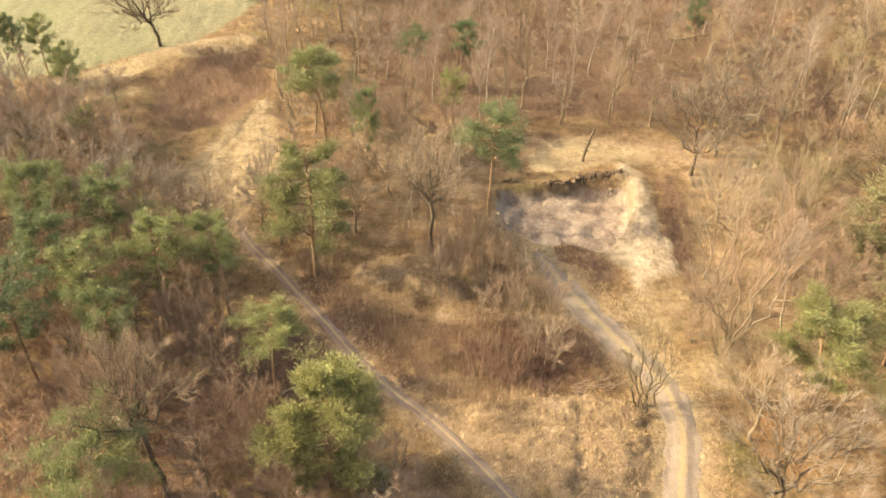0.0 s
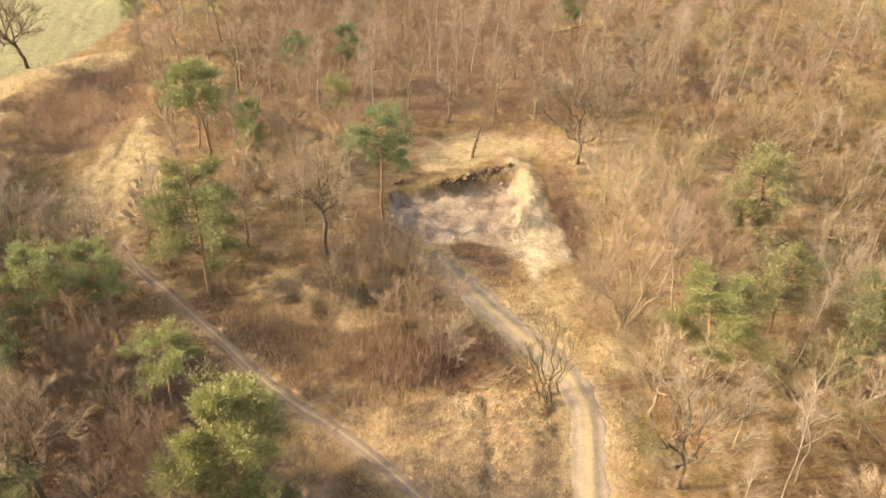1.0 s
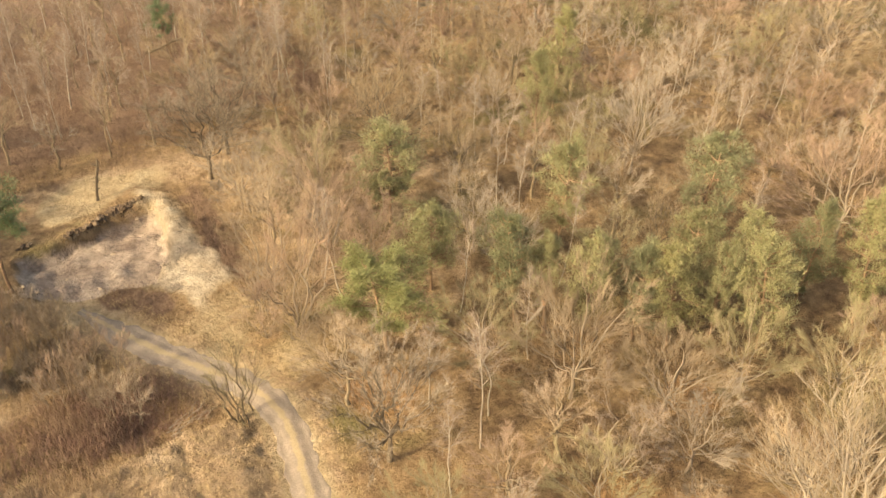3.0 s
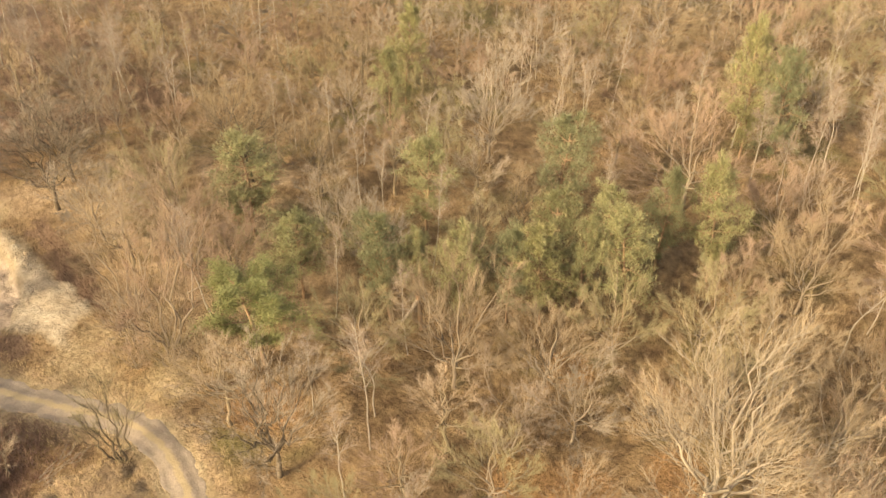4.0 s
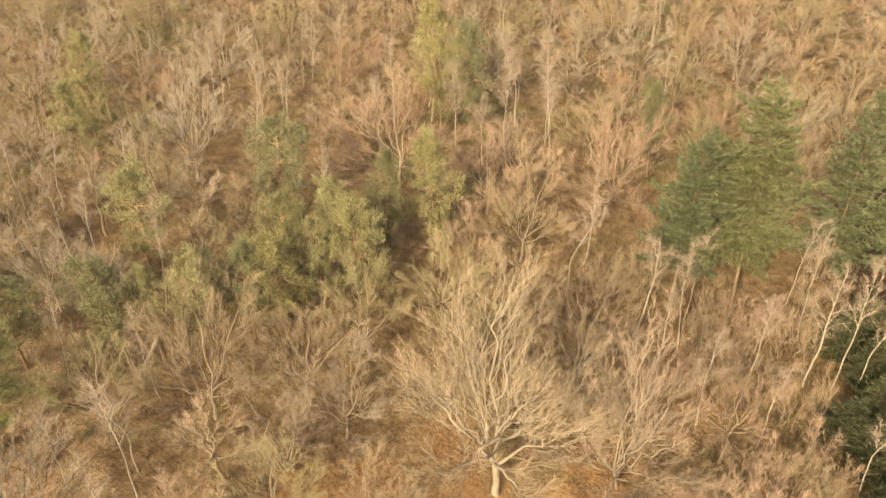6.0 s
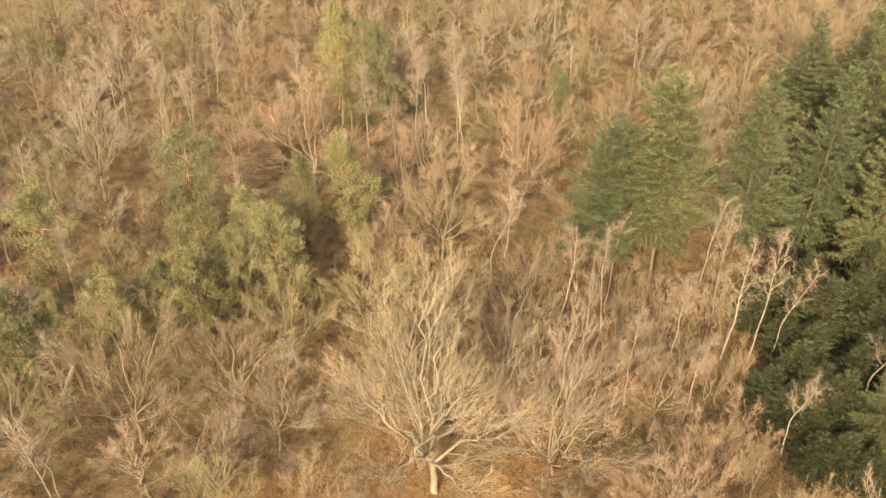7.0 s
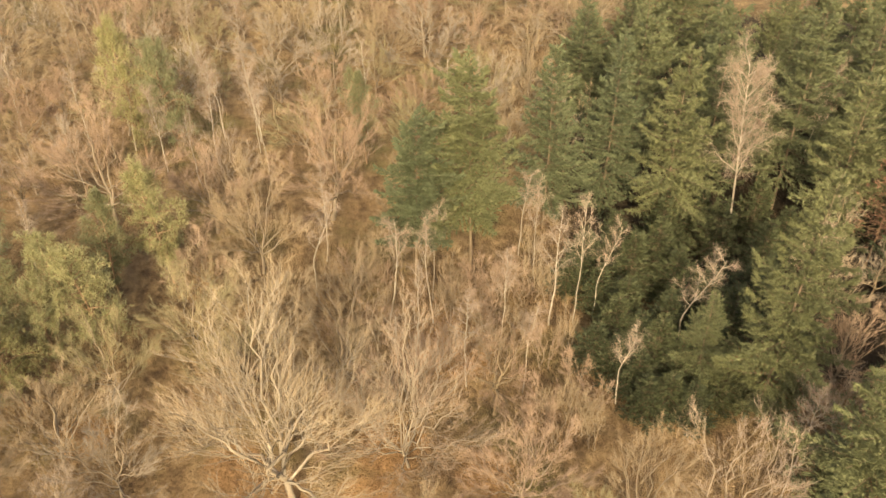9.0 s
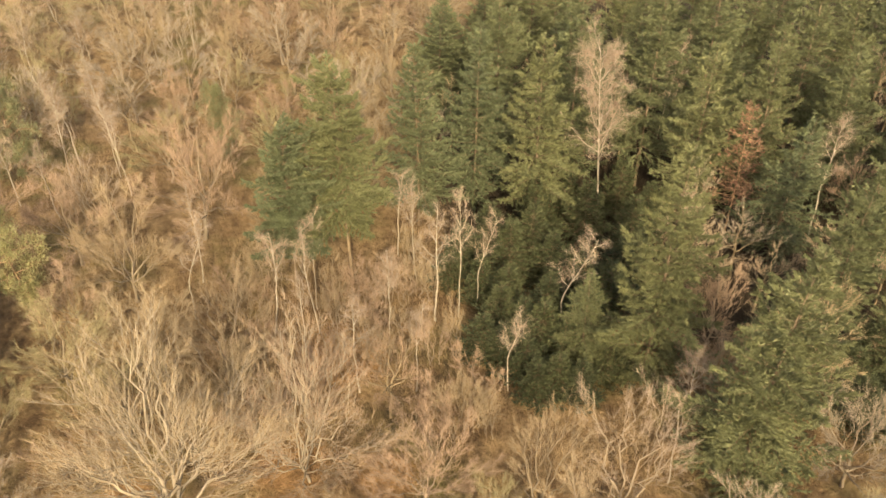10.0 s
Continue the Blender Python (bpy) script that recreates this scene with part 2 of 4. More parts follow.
def brown_scrub(x, y):
    """Where low reddish-brown scrub covers the ground beside path, road and bank."""
    wx, wy = x + 0.5 * lumps(x, y, 3, 23), y + 0.5 * lumps(x, y, 3, 24)
    wedge = near_line(wx, wy, [(-11.0, 51.6), (-7.6, 47.6), (-3.2, 42.0)]) - 0.5
    roadside = near_line(wx, wy, [(9.2, 56.0), (11.3, 53.2)]) - 0.2
    behind = near_line(wx, wy, [(19.4, 66.5), (18.6, 60.0), (18.2, 54.0)])
    under_pines = near_line(wx, wy, [(-13.5, 43.5), (-10.8, 39.0)]) - 1.6
    return smooth(-np.minimum(np.minimum(wedge, roadside), np.minimum(behind, under_pines)), -1.7, -0.5)


LEAF_SPOTS = ((30.0, 17.0, 4.5), (33.0, 11.5, 4.0), (38.0, 4.5, 4.0), (36.0, 14.0, 3.0), (47.0, 1.0, 5.0), (21.0, 36.0, 4.0), (38.0, 24.0, 3.0), (29.0, 20.5, 3.5), (33.5, 5.5, 3.5), (36.0, -1.5, 3.0))


def leaf_bed(x, y):
    """Where rust-coloured beech leaves lie open on the floor."""
    return np.maximum.reduce([smooth(-np.hypot(x - a, y - b), -r, -0.3 * r) for a, b, r in LEAF_SPOTS])


def masks(x, y):
    wob_x, wob_y = x + 0.9 * lumps(x, y, 9, 3), y + 0.9 * lumps(x, y, 8, 4)
    ripple = ripple_at(x, y)
    pit = inside(wob_x * 0.4 + x * 0.6 + ripple, wob_y * 0.4 + y * 0.6, PIT, 0.7)
    bank = np.maximum(inside(wob_x * 0.6 + x * 0.4 + ripple, y + ripple, BANK_FOOT, 2.1), inside(x + ripple, wob_y, BANK_WALL, 1.7))
    back = inside(wob_x, wob_y, BACK_SAND, 1.2)
    plateau = inside(0.7 * x + 0.3 * wob_x + ripple, 0.7 * y + 0.3 * wob_y + ripple, PLATEAU, 0.45) * (1 - smooth(-near_line(x, y, FOOTPATH), -3.0, -0.8))
    sand_slope = inside(wob_x, wob_y, RAMP, 1.4)
    hollow = inside(wob_x, wob_y, HOLLOW, 2.0)
    field = inside(x + 0.8 * lumps(x, y, 14, 9), y, FIELD, 1.0)
    road = near_line(x, y, ROAD)
    path = near_line(x, y, FOOTPATH)
    return pit, bank, back, plateau, sand_slope, hollow, field, road, path


def ledge_line(x, y):
    """Distance to the grassy ledge between path and road."""
    return near_line(x + ripple_at(x, y), y + 0.6 * ripple_at(y, x), [(-7.2, 52.6), (-4.2, 53.4), (-0.6, 50.4)])


def ripple_at(x, y):
    return 0.35 * lumps(x, y, 2.1, 13)


def height_at(x, y):
    x, y = np.asarray(x, float), np.asarray(y, float)
    pit, bank, back, plateau, slope, hollow, field, road, path = masks(x, y)
    h = 0.25 * lumps(x, y, 26, 1) + 0.10 * lumps(x, y, 6, 2)
    h = h * (1 - 0.7 * smooth(-road, -3.5, -1.2))
    h = h - 1.7 * pit * smooth(x, 1.5, 6.5) + 0.22 * pit * lumps(x, y, 3.2, 6)
    h = h + bank * (1 - pit) * (0.30 + 0.16 * lumps(x, y, 2.6, 7)) + (bank + pit) * 0.05 * lumps(x, y, 0.9, 17)
    h = h + 0.8 * plateau * (1 - smooth(-road, -4.0, -1.4)) + plateau * (0.11 * lumps(x, y, 2.2, 8) + 0.06 * lumps(x, y, 1.1, 18))
    h = h - 0.9 * (1 - smooth(np.hypot((x - 7.3) * 0.7, y - 41.4), 0.6, 2.3)) * (1 - plateau)
    ridge = near_line(x + ripple_at(x, y), y, [(14.9, 68.6), (15.9, 64.0), (16.3, 58.5), (16.0, 54.2)])
    h = h + 0.4 * (1 - smooth(ridge, 0.1, 3.2)) * (1 - 0.4 * pit)
    ledge = ledge_line(x, y)
    h = h + 0.55 * (1 - smooth(ledge, 0.7, 1.5)) * (1 + 0.4 * lumps(x, y, 1.6, 28))
    h = h + 0.7 * smooth(y, 62, 82) * smooth(-x, 12, 24) - 0.7 * hollow * (1 - slope)
    wander = 0.22 * lumps(x, y, 4, 11)
    gully = np.minimum(near_line(x + wander, y, [(-21.3, 81.5), (-22.1, 74.4), (-24.0, 69.4)]), near_line(x + wander, y, [(-21.8, 72.0), (-21.5, 68.0), (-20.3, 63.0)]))
    h = h - np.maximum(slope, 0.4 * hollow) * 0.17 * (1 - smooth(gully, 0.05, 0.38))
    groove = np.minimum(near_line(x + wander, y, [(8.1, 39.4), (7.2, 31.0)]), near_line(x, y + wander, [(1.5, 36.2), (12.4, 36.8)]))
    h = h - plateau * 0.30 * (1 - smooth(groove, 0.1, 0.55)) + plateau * 0.05 * lumps(x, y, 0.8, 19)
    h = h - 0.12 * smooth(-path, -0.9, -0.4)
    rut = np.minimum(np.abs(road - 0.75), 0.6)
    h = h - 0.10 * (1 - smooth(rut, 0.05, 0.45)) * smooth(-road, -1.7, -1.2)
    return h


def ground_z(x, y):
    return float(height_at(np.array([x]), np.array([y]))[0])


def axis(low, high, step, far, fine):
    mid = np.concatenate([np.arange(low, fine[0], step), np.arange(fine[0], fine[1], 0.30), np.arange(fine[1], high + step / 2, step)])
    out, d = [], step
    while not out or out[-1] < far:
        d *= 1.35
        out.append((out[-1] if out else 0) + d)
    out = np.array(out)
    return np.r_[(low - out)[::-1], mid, high + out]


def mesh_from(name, verts, faces):
    me = bpy.data.meshes.new(name)
    me.from_pydata(np.asarray(verts).tolist(), [], faces if isinstance(faces, list) else np.asarray(faces).tolist())
    me.update()
    return me


def grid_faces(nx, ny):
    i = (np.arange(ny - 1)[:, None] * nx + np.arange(nx - 1)).ravel()
    return np.stack([i, i + 1, i + nx + 1, i + nx], 1)


def give(me, name, values):
    a = me.attributes.new(name, "FLOAT", "POINT")
    a.data.foreach_set("value", np.asarray(values, np.float32))


def shade_smooth(me):
    me.polygons.foreach_set("use_smooth", np.ones(len(me.polygons), bool))


def build_ground():
    xs, ys = axis(-62, 100, 0.9, 2500, (-27.0, 19.5)), axis(-62, 116, 0.9, 2500, (30.0, 84.0))
    X, Y = (a.ravel() for a in np.meshgrid(xs, ys))
    me = mesh_from("ground", np.stack([X, Y, height_at(X, Y)], 1), grid_faces(len(xs), len(ys)))
    pit, bank, back, plateau, slope, hollow, field, road, path = masks(X, Y)
    verge = smooth(-path, -2.2, -0.6) * 0.75
    strip = smooth(-np.abs(near_line(X, Y, [(-12.5, 53.5), (-4.0, 42.8), (4.5, 33.0)]) - 0.2), -2.2, -0.6) * 0.7
    middle = inside(X, Y, [(-12, 53), (-6, 44), (2, 37), (12, 38), (11, 44), (4, 56), (-4, 56)], 3.0)
    red = np.maximum(smooth(-np.hypot((X - 4.6) * 0.62, Y - 43.6), -3.4, -1.2), 0.6 * smooth(-np.hypot(X + 3.5, Y - 45.5), -4.5, -1.5))
    grass = np.maximum.reduce([plateau, verge, strip, 0.25 * middle + 0.45 * middle * lumps(X, Y, 5, 21), 0.95 * smooth(-near_line(X, Y, [(-7.2, 52.4), (-4.2, 53.2), (-0.6, 50.2)]), -2.0, -0.8), 0.8 * smooth(-road, -3.5, -1.5), 0.7 * smooth(-np.abs(Y - 73 + 0.05 * X), -5, -1) * smooth(X, 0, 5) * smooth(-X, -28, -20)])
    pale_floor = np.maximum(inside(X, Y, [(17, 42), (34, 38), (42, 60), (30, 76), (19, 74)], 4.0), inside(X, Y, [(-12, 56), (2, 52), (4, 70), (0, 80), (-12, 78)], 3.0))
    grass = np.maximum(grass, pale_floor * (0.5 + 0.25 * lumps(X, Y, 6, 27)))
    give(me, "grass", grass)
    scrub = brown_scrub(X, Y)
    give(me, "heath", (1 - smooth(-ledge_line(X, Y), -2.2, -1.2)) * np.maximum.reduce([hollow, 0.9 * scrub, 0.55 * smooth(-np.hypot(X + 7.5, Y - 47.0), -4.5, -2.0), 0.85 * smooth(Y, 76, 82) * smooth(X, -16, -8) * smooth(-X, -48, -36)]))
    sandy = np.maximum.reduce([bank, 0.62 * inside(X, Y, FAN, 1.5), 0.5 * smooth(-np.hypot((X - 16.6) * 1.2, (Y - 49.5) * 0.8), -4.5, -1.0)])
    give(me, "sand", (1 - 0.8 * scrub) * np.maximum.reduce([slope * 0.7, back * 0.95, sandy, 0.6 * smooth(-road, -2.1, -1.4), 0.8 * smooth(-near_line(X + 0.8 * lumps(X, Y, 5, 29), Y, [(-42.5, 85), (-38.0, 88.0), (-34.5, 93), (-27, 96)]), -3.8, -1.0), 0.6 * smooth(-near_line(X, Y + 0.8 * lumps(X, Y, 4, 30), [(-39.5, 80.5), (-35.5, 82.5)]), -2.2, -0.5), 0.55 * smooth(-np.hypot(X - 17.5, Y - 42.5), -4, -1)]))
    # last two terms paint brown leaves and the pines' shade west of the path
    give(me, "bramble_and_pine_shade", np.maximum.reduce([0.85 * red, 0.8 * smooth(-np.hypot(X + 12.8, (Y - 41.8) * 0.8), -6.0, -2.5), 0.75 * smooth(-np.hypot((X + 21.0) * 0.7, Y - 36.0), -9.0, -4.0)]))
    # second term paints shade on the floor of the north wood
    give(me, "shaded_litter", np.maximum(0.95 * inside(X, Y, FIRWOOD, 4.0), 0.62 * smooth(Y, 76, 83) * smooth(X, -16, -8) * smooth(-X, -34, -22)))
    give(me, "leaves", 0.9 * leaf_bed(X, Y))
    give(me, "clay", pit * 1.1)
    give(me, "pale", (1 - 0.7 * scrub) * bank * (1 - 0.2 * pit) * (0.72 + 0.38 * smooth(-np.hypot(X - 15.6, (Y - 55.0) * 0.8), -6.0, -2.0)))
    give(me, "crop", field)
    shade_smooth(me)
    me.materials.append(GROUND)
    return tagged(new("ground", me), "undulating forest floor of leaf litter, dry grass and sand", "ground", kind="structure")


def build_track(name, line, half, mat, label, lift):
    """A strip draped on the ground, with ragged edges."""
    pts = []
    for (ax, ay), (bx, by) in zip(line, line[1:]):
        n = max(2, int(math.hypot(bx - ax, by - ay) / 0.35))
        pts += [(ax + (bx - ax) * k / n, ay + (by - ay) * k / n) for k in range(n)]
    p = np.array(pts)
    for _ in range(14):
        p[1:-1] = (p[:-2] + 2 * p[1:-1] + p[2:]) / 4
    d = np.gradient(p, axis=0)
    d /= np.linalg.norm(d, axis=1)[:, None]
    side = np.stack([d[:, 1], -d[:, 0]], 1)
    cols = np.linspace(-1, 1, 13)
    left = half * (1 + 0.18 * lumps(p[:, 0], p[:, 1], 2.2, 31) + 0.08 * lumps(p[:, 0], p[:, 1], 0.7, 33))
    right = half * (1 + 0.18 * lumps(p[:, 0], p[:, 1], 2.0, 32) + 0.08 * lumps(p[:, 0], p[:, 1], 0.8, 34))
    fade = np.clip((len(p) - 1 - np.arange(len(p))) / 14.0, 0.12, 1) ** 0.6
    left, right = left * fade, right * fade
    V, A = [], []
    for i in range(len(p)):
        for c in cols:
            w = left[i] if c < 0 else right[i]
            V.append(p[i] + side[i] * c * w)
            A.append(abs(c))
    V = np.array(V)
    z = height_at(V[:, 0], V[:, 1]) + lift * (1 - 2.2 * np.maximum(0, np.array(A) - 0.8) / 0.2)
    me = mesh_from(name, np.c_[V, z], grid_faces(len(cols), len(p)))
    give(me, "across", A)
    shade_smooth(me)
    me.materials.append(mat)
    return tagged(new(name, me), label, "track", kind="structure")


build_ground()
build_track("road", ROAD, 1.22, GRAVEL, "grey-brown gravel forest road with two wheel ruts", 0.06)
build_track("footpath", FOOTPATH, 0.48, TRODDEN, "narrow trodden earth footpath through dry grass", 0.05)


# ================= tree shapes =================
class Wood:
    """Collects tapered tubes (limbs) and slivers (twigs, needles)."""

    def __init__(self, seed):
        self.r = random.Random(seed)
        self.verts, self.faces, self.slivers = [], [], []

    def tube(self, pts, radii, sides):
        base = len(self.verts)
        for i, (p, rad) in enumerate(zip(pts, radii)):
            d = (pts[min(i + 1, len(pts) - 1)] - pts[max(i - 1, 0)]).normalized()
            u = d.orthogonal().normalized()
            v = d.cross(u)
            for k in range(sides):
                a = 6.2832 * k / sides
                self.verts.append(p + rad * (math.cos(a) * u + math.sin(a) * v))
        for i in range(len(pts) - 1):
            for k in range(sides):
                a, b = base + i * sides + k, base + i * sides + (k + 1) % sides
                self.faces.append((a, b, b + sides, a + sides))
        self.faces.append(tuple(base + (len(pts) - 1) * sides + k for k in range(sides)))

    def line(self, start, way, length, steps, bend, lift):
        pts, d = [start.copy()], way.normalized()
        for _ in range(steps):
            d = (d + Vector((self.r.gauss(0, bend), self.r.gauss(0, bend), self.r.gauss(0, bend) + lift))).normalized()
            pts.append(pts[-1] + d * length / steps)
        return pts

    def sliver(self, p, d, length, width):
        self.slivers.append((p, d, length, width))

    def limb_mesh(self, name, mat):
        me = mesh_from(name, [tuple(v) for v in self.verts], self.faces)
        shade_smooth(me)
        me.materials.append(mat)
        return me

    def spray_mesh(self, name, mat, rng):
        P = np.array([tuple(s[0]) for s in self.slivers])
        D = np.array([tuple(s[1].normalized()) for s in self.slivers])
        S = np.array([(s[2], s[3]) for s in self.slivers])
        side = np.cross(D, rng.normal(size=D.shape))
        side /= np.linalg.norm(side, axis=1)[:, None] + 1e-9
        V = np.stack([P - side * S[:, 1:2] / 2, P + side * S[:, 1:2] / 2, P + D * S[:, :1]], 1).reshape(-1, 3)
        me = mesh_from(name, V, np.arange(len(V)).reshape(-1, 3))
        me.materials.append(mat)
        return me


def away(r, d, angle):
    """A direction at about that angle from d, in degrees."""
    u = d.orthogonal().normalized()
    u.rotate(Matrix.Rotation(r.uniform(0, 6.2832), 3, d))
    a = radians(angle)
    return (d * math.cos(a) + u * math.sin(a)).normalized()


def crooked(w, p, goal, steps, amp, bow):
    """An uneven limb from p to goal, bowed by the vector bow at its middle."""
    size = (goal - p).length * amp
    pts = [p.copy()]
    for i in range(1, steps):
        q = i / steps
        wob = Vector((w.r.gauss(0, size), w.r.gauss(0, size), w.r.gauss(0, size)))
        pts.append(p.lerp(goal, q) + bow * (4 * q * (1 - q)) + wob)
    return pts + [goal.copy()]


def along(pts, f):
    """The point and the direction at the share f of a limb."""
    n = len(pts) - 1
    i = min(int(f * n), n - 1)
    return pts[i].lerp(pts[i + 1], f * n - i), (pts[i + 1] - pts[i]).normalized()


def winter_tree(seed, h, spread, fork, leaders, boughs, subs, twigs, width=0.016, stout=1.0, climb=0.3, stems=1, low=1.0, tubes=False, crook=0.022):
    """A leafless broad-leaved tree: crooked leaders from the fork, boughs and side shoots on them, fine twigs to a lobed, uneven outline.
    climb: share of the crown's height over which the leaders leave the stem; low: how far down the skirt of the crown hangs."""
    w = Wood(seed)
    r = w.r
    up = Vector((0, 0, 1))
    rad = 0.0125 * h * stout
    lobes = [(r.uniform(0, 6.2832), r.uniform(0, 6.2832), r.choice((1, 2, 3, 4))) for _ in range(4)]
    heart = Vector((r.gauss(0, 0.012 * h), r.gauss(0, 0.012 * h), h * fork))
    tall = h - heart.z - 0.45

    def bulge(turn, slope):
        return 1 + 0.12 * sum(math.sin(k * turn + a) * math.sin(3 * slope + b) for a, b, k in lobes)

    def rim(turn, slope):
        """A point of the outline: slope 0 at the top, 1 at the skirt."""
        a = slope * 1.45 * low
        return heart + Vector((math.cos(turn) * math.sin(a) * spread, math.sin(turn) * math.sin(a) * spread, math.cos(a) * tall)) * bulge(turn, slope)

    def held(p, way, length):
        """The length shortened where the shoot would leave the outline."""
        d = p + way * length - heart
        e = math.sqrt((d.x * d.x + d.y * d.y) / spread ** 2 + (d.z / tall) ** 2)
        e /= bulge(math.atan2(d.y, d.x), math.atan2(math.hypot(d.x, d.y) / spread, max(0.01, d.z / tall)) / 1.45)
        return length if e < 1.04 else max(0.3 * length, length * (1 - 1.1 * (e - 1.0)))

    leads = []
    if stems == 1:
        stub = crooked(w, Vector((0, 0, -0.3)), heart, 4, 0.02, Vector((0, 0, 0)))
        w.tube(stub, [rad * k for k in (1.45, 1.08, 1.0, 0.95, 0.88)], 7)
        spine = crooked(w, heart, rim(0, 0.02), 8, crook * 0.7, Vector((r.gauss(0, 0.05 * spread), r.gauss(0, 0.05 * spread), 0)))
        w.tube(spine, [rad * (0.42 + 0.46 * climb) * (1 - 0.92 * j / 8) + 0.006 for j in range(9)], 5)
        leads.append((spine, 0.0))
    for k in range(leaders - (stems == 1)):
        turn = 2.4 * k + r.uniform(-0.4, 0.4)
        slope = min(1.0, 0.2 + 0.8 * math.sqrt((k + 0.6) / leaders))
        goal = rim(turn, slope)
        if stems == 1:
            start = along(spine, max(0.0, climb * (1 - slope) * r.uniform(0.5, 1.2)))[0] if k % 4 else heart - up * r.uniform(0.0, 0.1) * h * fork
        else:
            start = Vector((math.cos(turn) * 0.25, math.sin(turn) * 0.25, -0.3))
        goal = start.lerp(goal, r.uniform(0.84, 0.97))
        way = goal - start
        out = Vector((way.x, way.y, 0))
        limb = crooked(w, start, goal, 8, crook, (0.04 * out + up * 0.07 * way.length * (slope - 0.45)) * (stems == 1))
        thick = rad * (0.40 + 0.16 * slope) if stems == 1 else rad * 0.62
        w.tube(limb, [thick * (1 - 0.9 * j / 8) + 0.007 for j in range(9)], 5)
        leads.append((limb, slope))
    shoots = []
    for limb, slope in leads:
        total = (limb[-1] - limb[0]).length
        for k in range(boughs):
            f = (0.16 if stems == 1 else 0.3) + (0.8 if stems == 1 else 0.66) * (k + r.random()) / boughs
            p, d = along(limb, f)
            way = (away(r, d, r.uniform(25, 62)) + 0.15 * up + 0.40 * (p - heart).normalized()).normalized()
            length = held(p, way, total * (0.38 * (1 - f) + 0.26) * r.uniform(0.7, 1.2))
            n = 4 if tubes else 3
            bough = crooked(w, p, p + way * length, n, crook * 1.3, up * -0.05 * length)
            w.tube(bough, [max(0.011, rad * 0.17 * (1.1 - f)) * (1 - 0.8 * j / n) + 0.004 for j in range(n + 1)], n)
            shoots.append((bough[-2], (bough[-1] - bough[-2]).normalized(), length / n))
            for j in range(subs):
                g = 0.15 + 0.85 * (j + r.random()) / subs
                q, e = along(bough, g)
                go = (away(r, e, r.uniform(18, 44)) + 0.15 * up + 0.35 * (q - heart).normalized()).normalized()
                reach = held(q, go, min(1.9, max(0.45, length * (0.55 - 0.25 * g) * r.uniform(0.8, 1.25))))
                if tubes:
                    w.tube(crooked(w, q, q + go * reach, 2, 0.07, Vector((0, 0, 0))), [0.013, 0.010, 0.004], 3)
                else:
                    w.sliver(q, go, reach, 0.018)
                shoots.append((q, go, reach))
        shoots.append((limb[-2], (limb[-1] - limb[-2]).normalized(), (limb[-1] - limb[-2]).length))
    for _ in range(twigs):
        p, d, reach = shoots[int(r.random() * len(shoots))]
        q = p + d * reach * r.random() ** 0.6
        way = away(r, d, r.uniform(8, 54)) + 0.12 * up + 0.35 * (q - heart).normalized()
        w.sliver(q, way, r.uniform(0.25, 0.72), width * r.uniform(0.6, 1.3))
    return w


def birch_tree(seed, h, spread, twigs, low=0.38, bend=0.045, limbs=20, stout=0.0085):
    w = Wood(seed)
    r = w.r
    nodes_out = []
    trunk = w.line(Vector((0, 0, -0.3)), Vector((r.gauss(0, 0.03), r.gauss(0, 0.03), 1)), h, 14, bend, 0.06)
    w.tube(trunk, [stout * h * (1 - 0.9 * i / 14) + 0.014 for i in range(15)], 6)
    for k in range(limbs):
        f = low + (0.98 - low) * (k + r.random()) / limbs
        p, d = along(trunk, f)
        a = 2.4 * k + r.uniform(-0.4, 0.4)
        length = spread * (1.2 - 0.7 * (f - low) / (0.98 - low)) * r.uniform(0.7, 1.1)
        limb = w.line(p, Vector((math.cos(a), math.sin(a), r.uniform(0.7, 1.5))), length, 5, 0.15, 0.05)
        w.tube(limb, [0.026 * (1 - 0.8 * j / 5) + 0.006 for j in range(6)], 4)
        for j in range(1, 6):
            for _ in range(3):
                go, reach = away(r, (limb[j] - limb[j - 1]).normalized(), r.uniform(25, 55)), length * r.uniform(0.22, 0.42)
                w.sliver(limb[j], go, reach, 0.026)
                nodes_out.append((limb[j], go, reach))
    for _ in range(twigs):
        p, d, reach = r.choice(nodes_out)
        w.sliver(p + d * reach * r.uniform(0.2, 1.0), away(r, d, r.uniform(15, 65)) + Vector((0, 0, -0.12)), r.uniform(0.3, 0.75), 0.013 * r.uniform(0.6, 1.3))
    return w


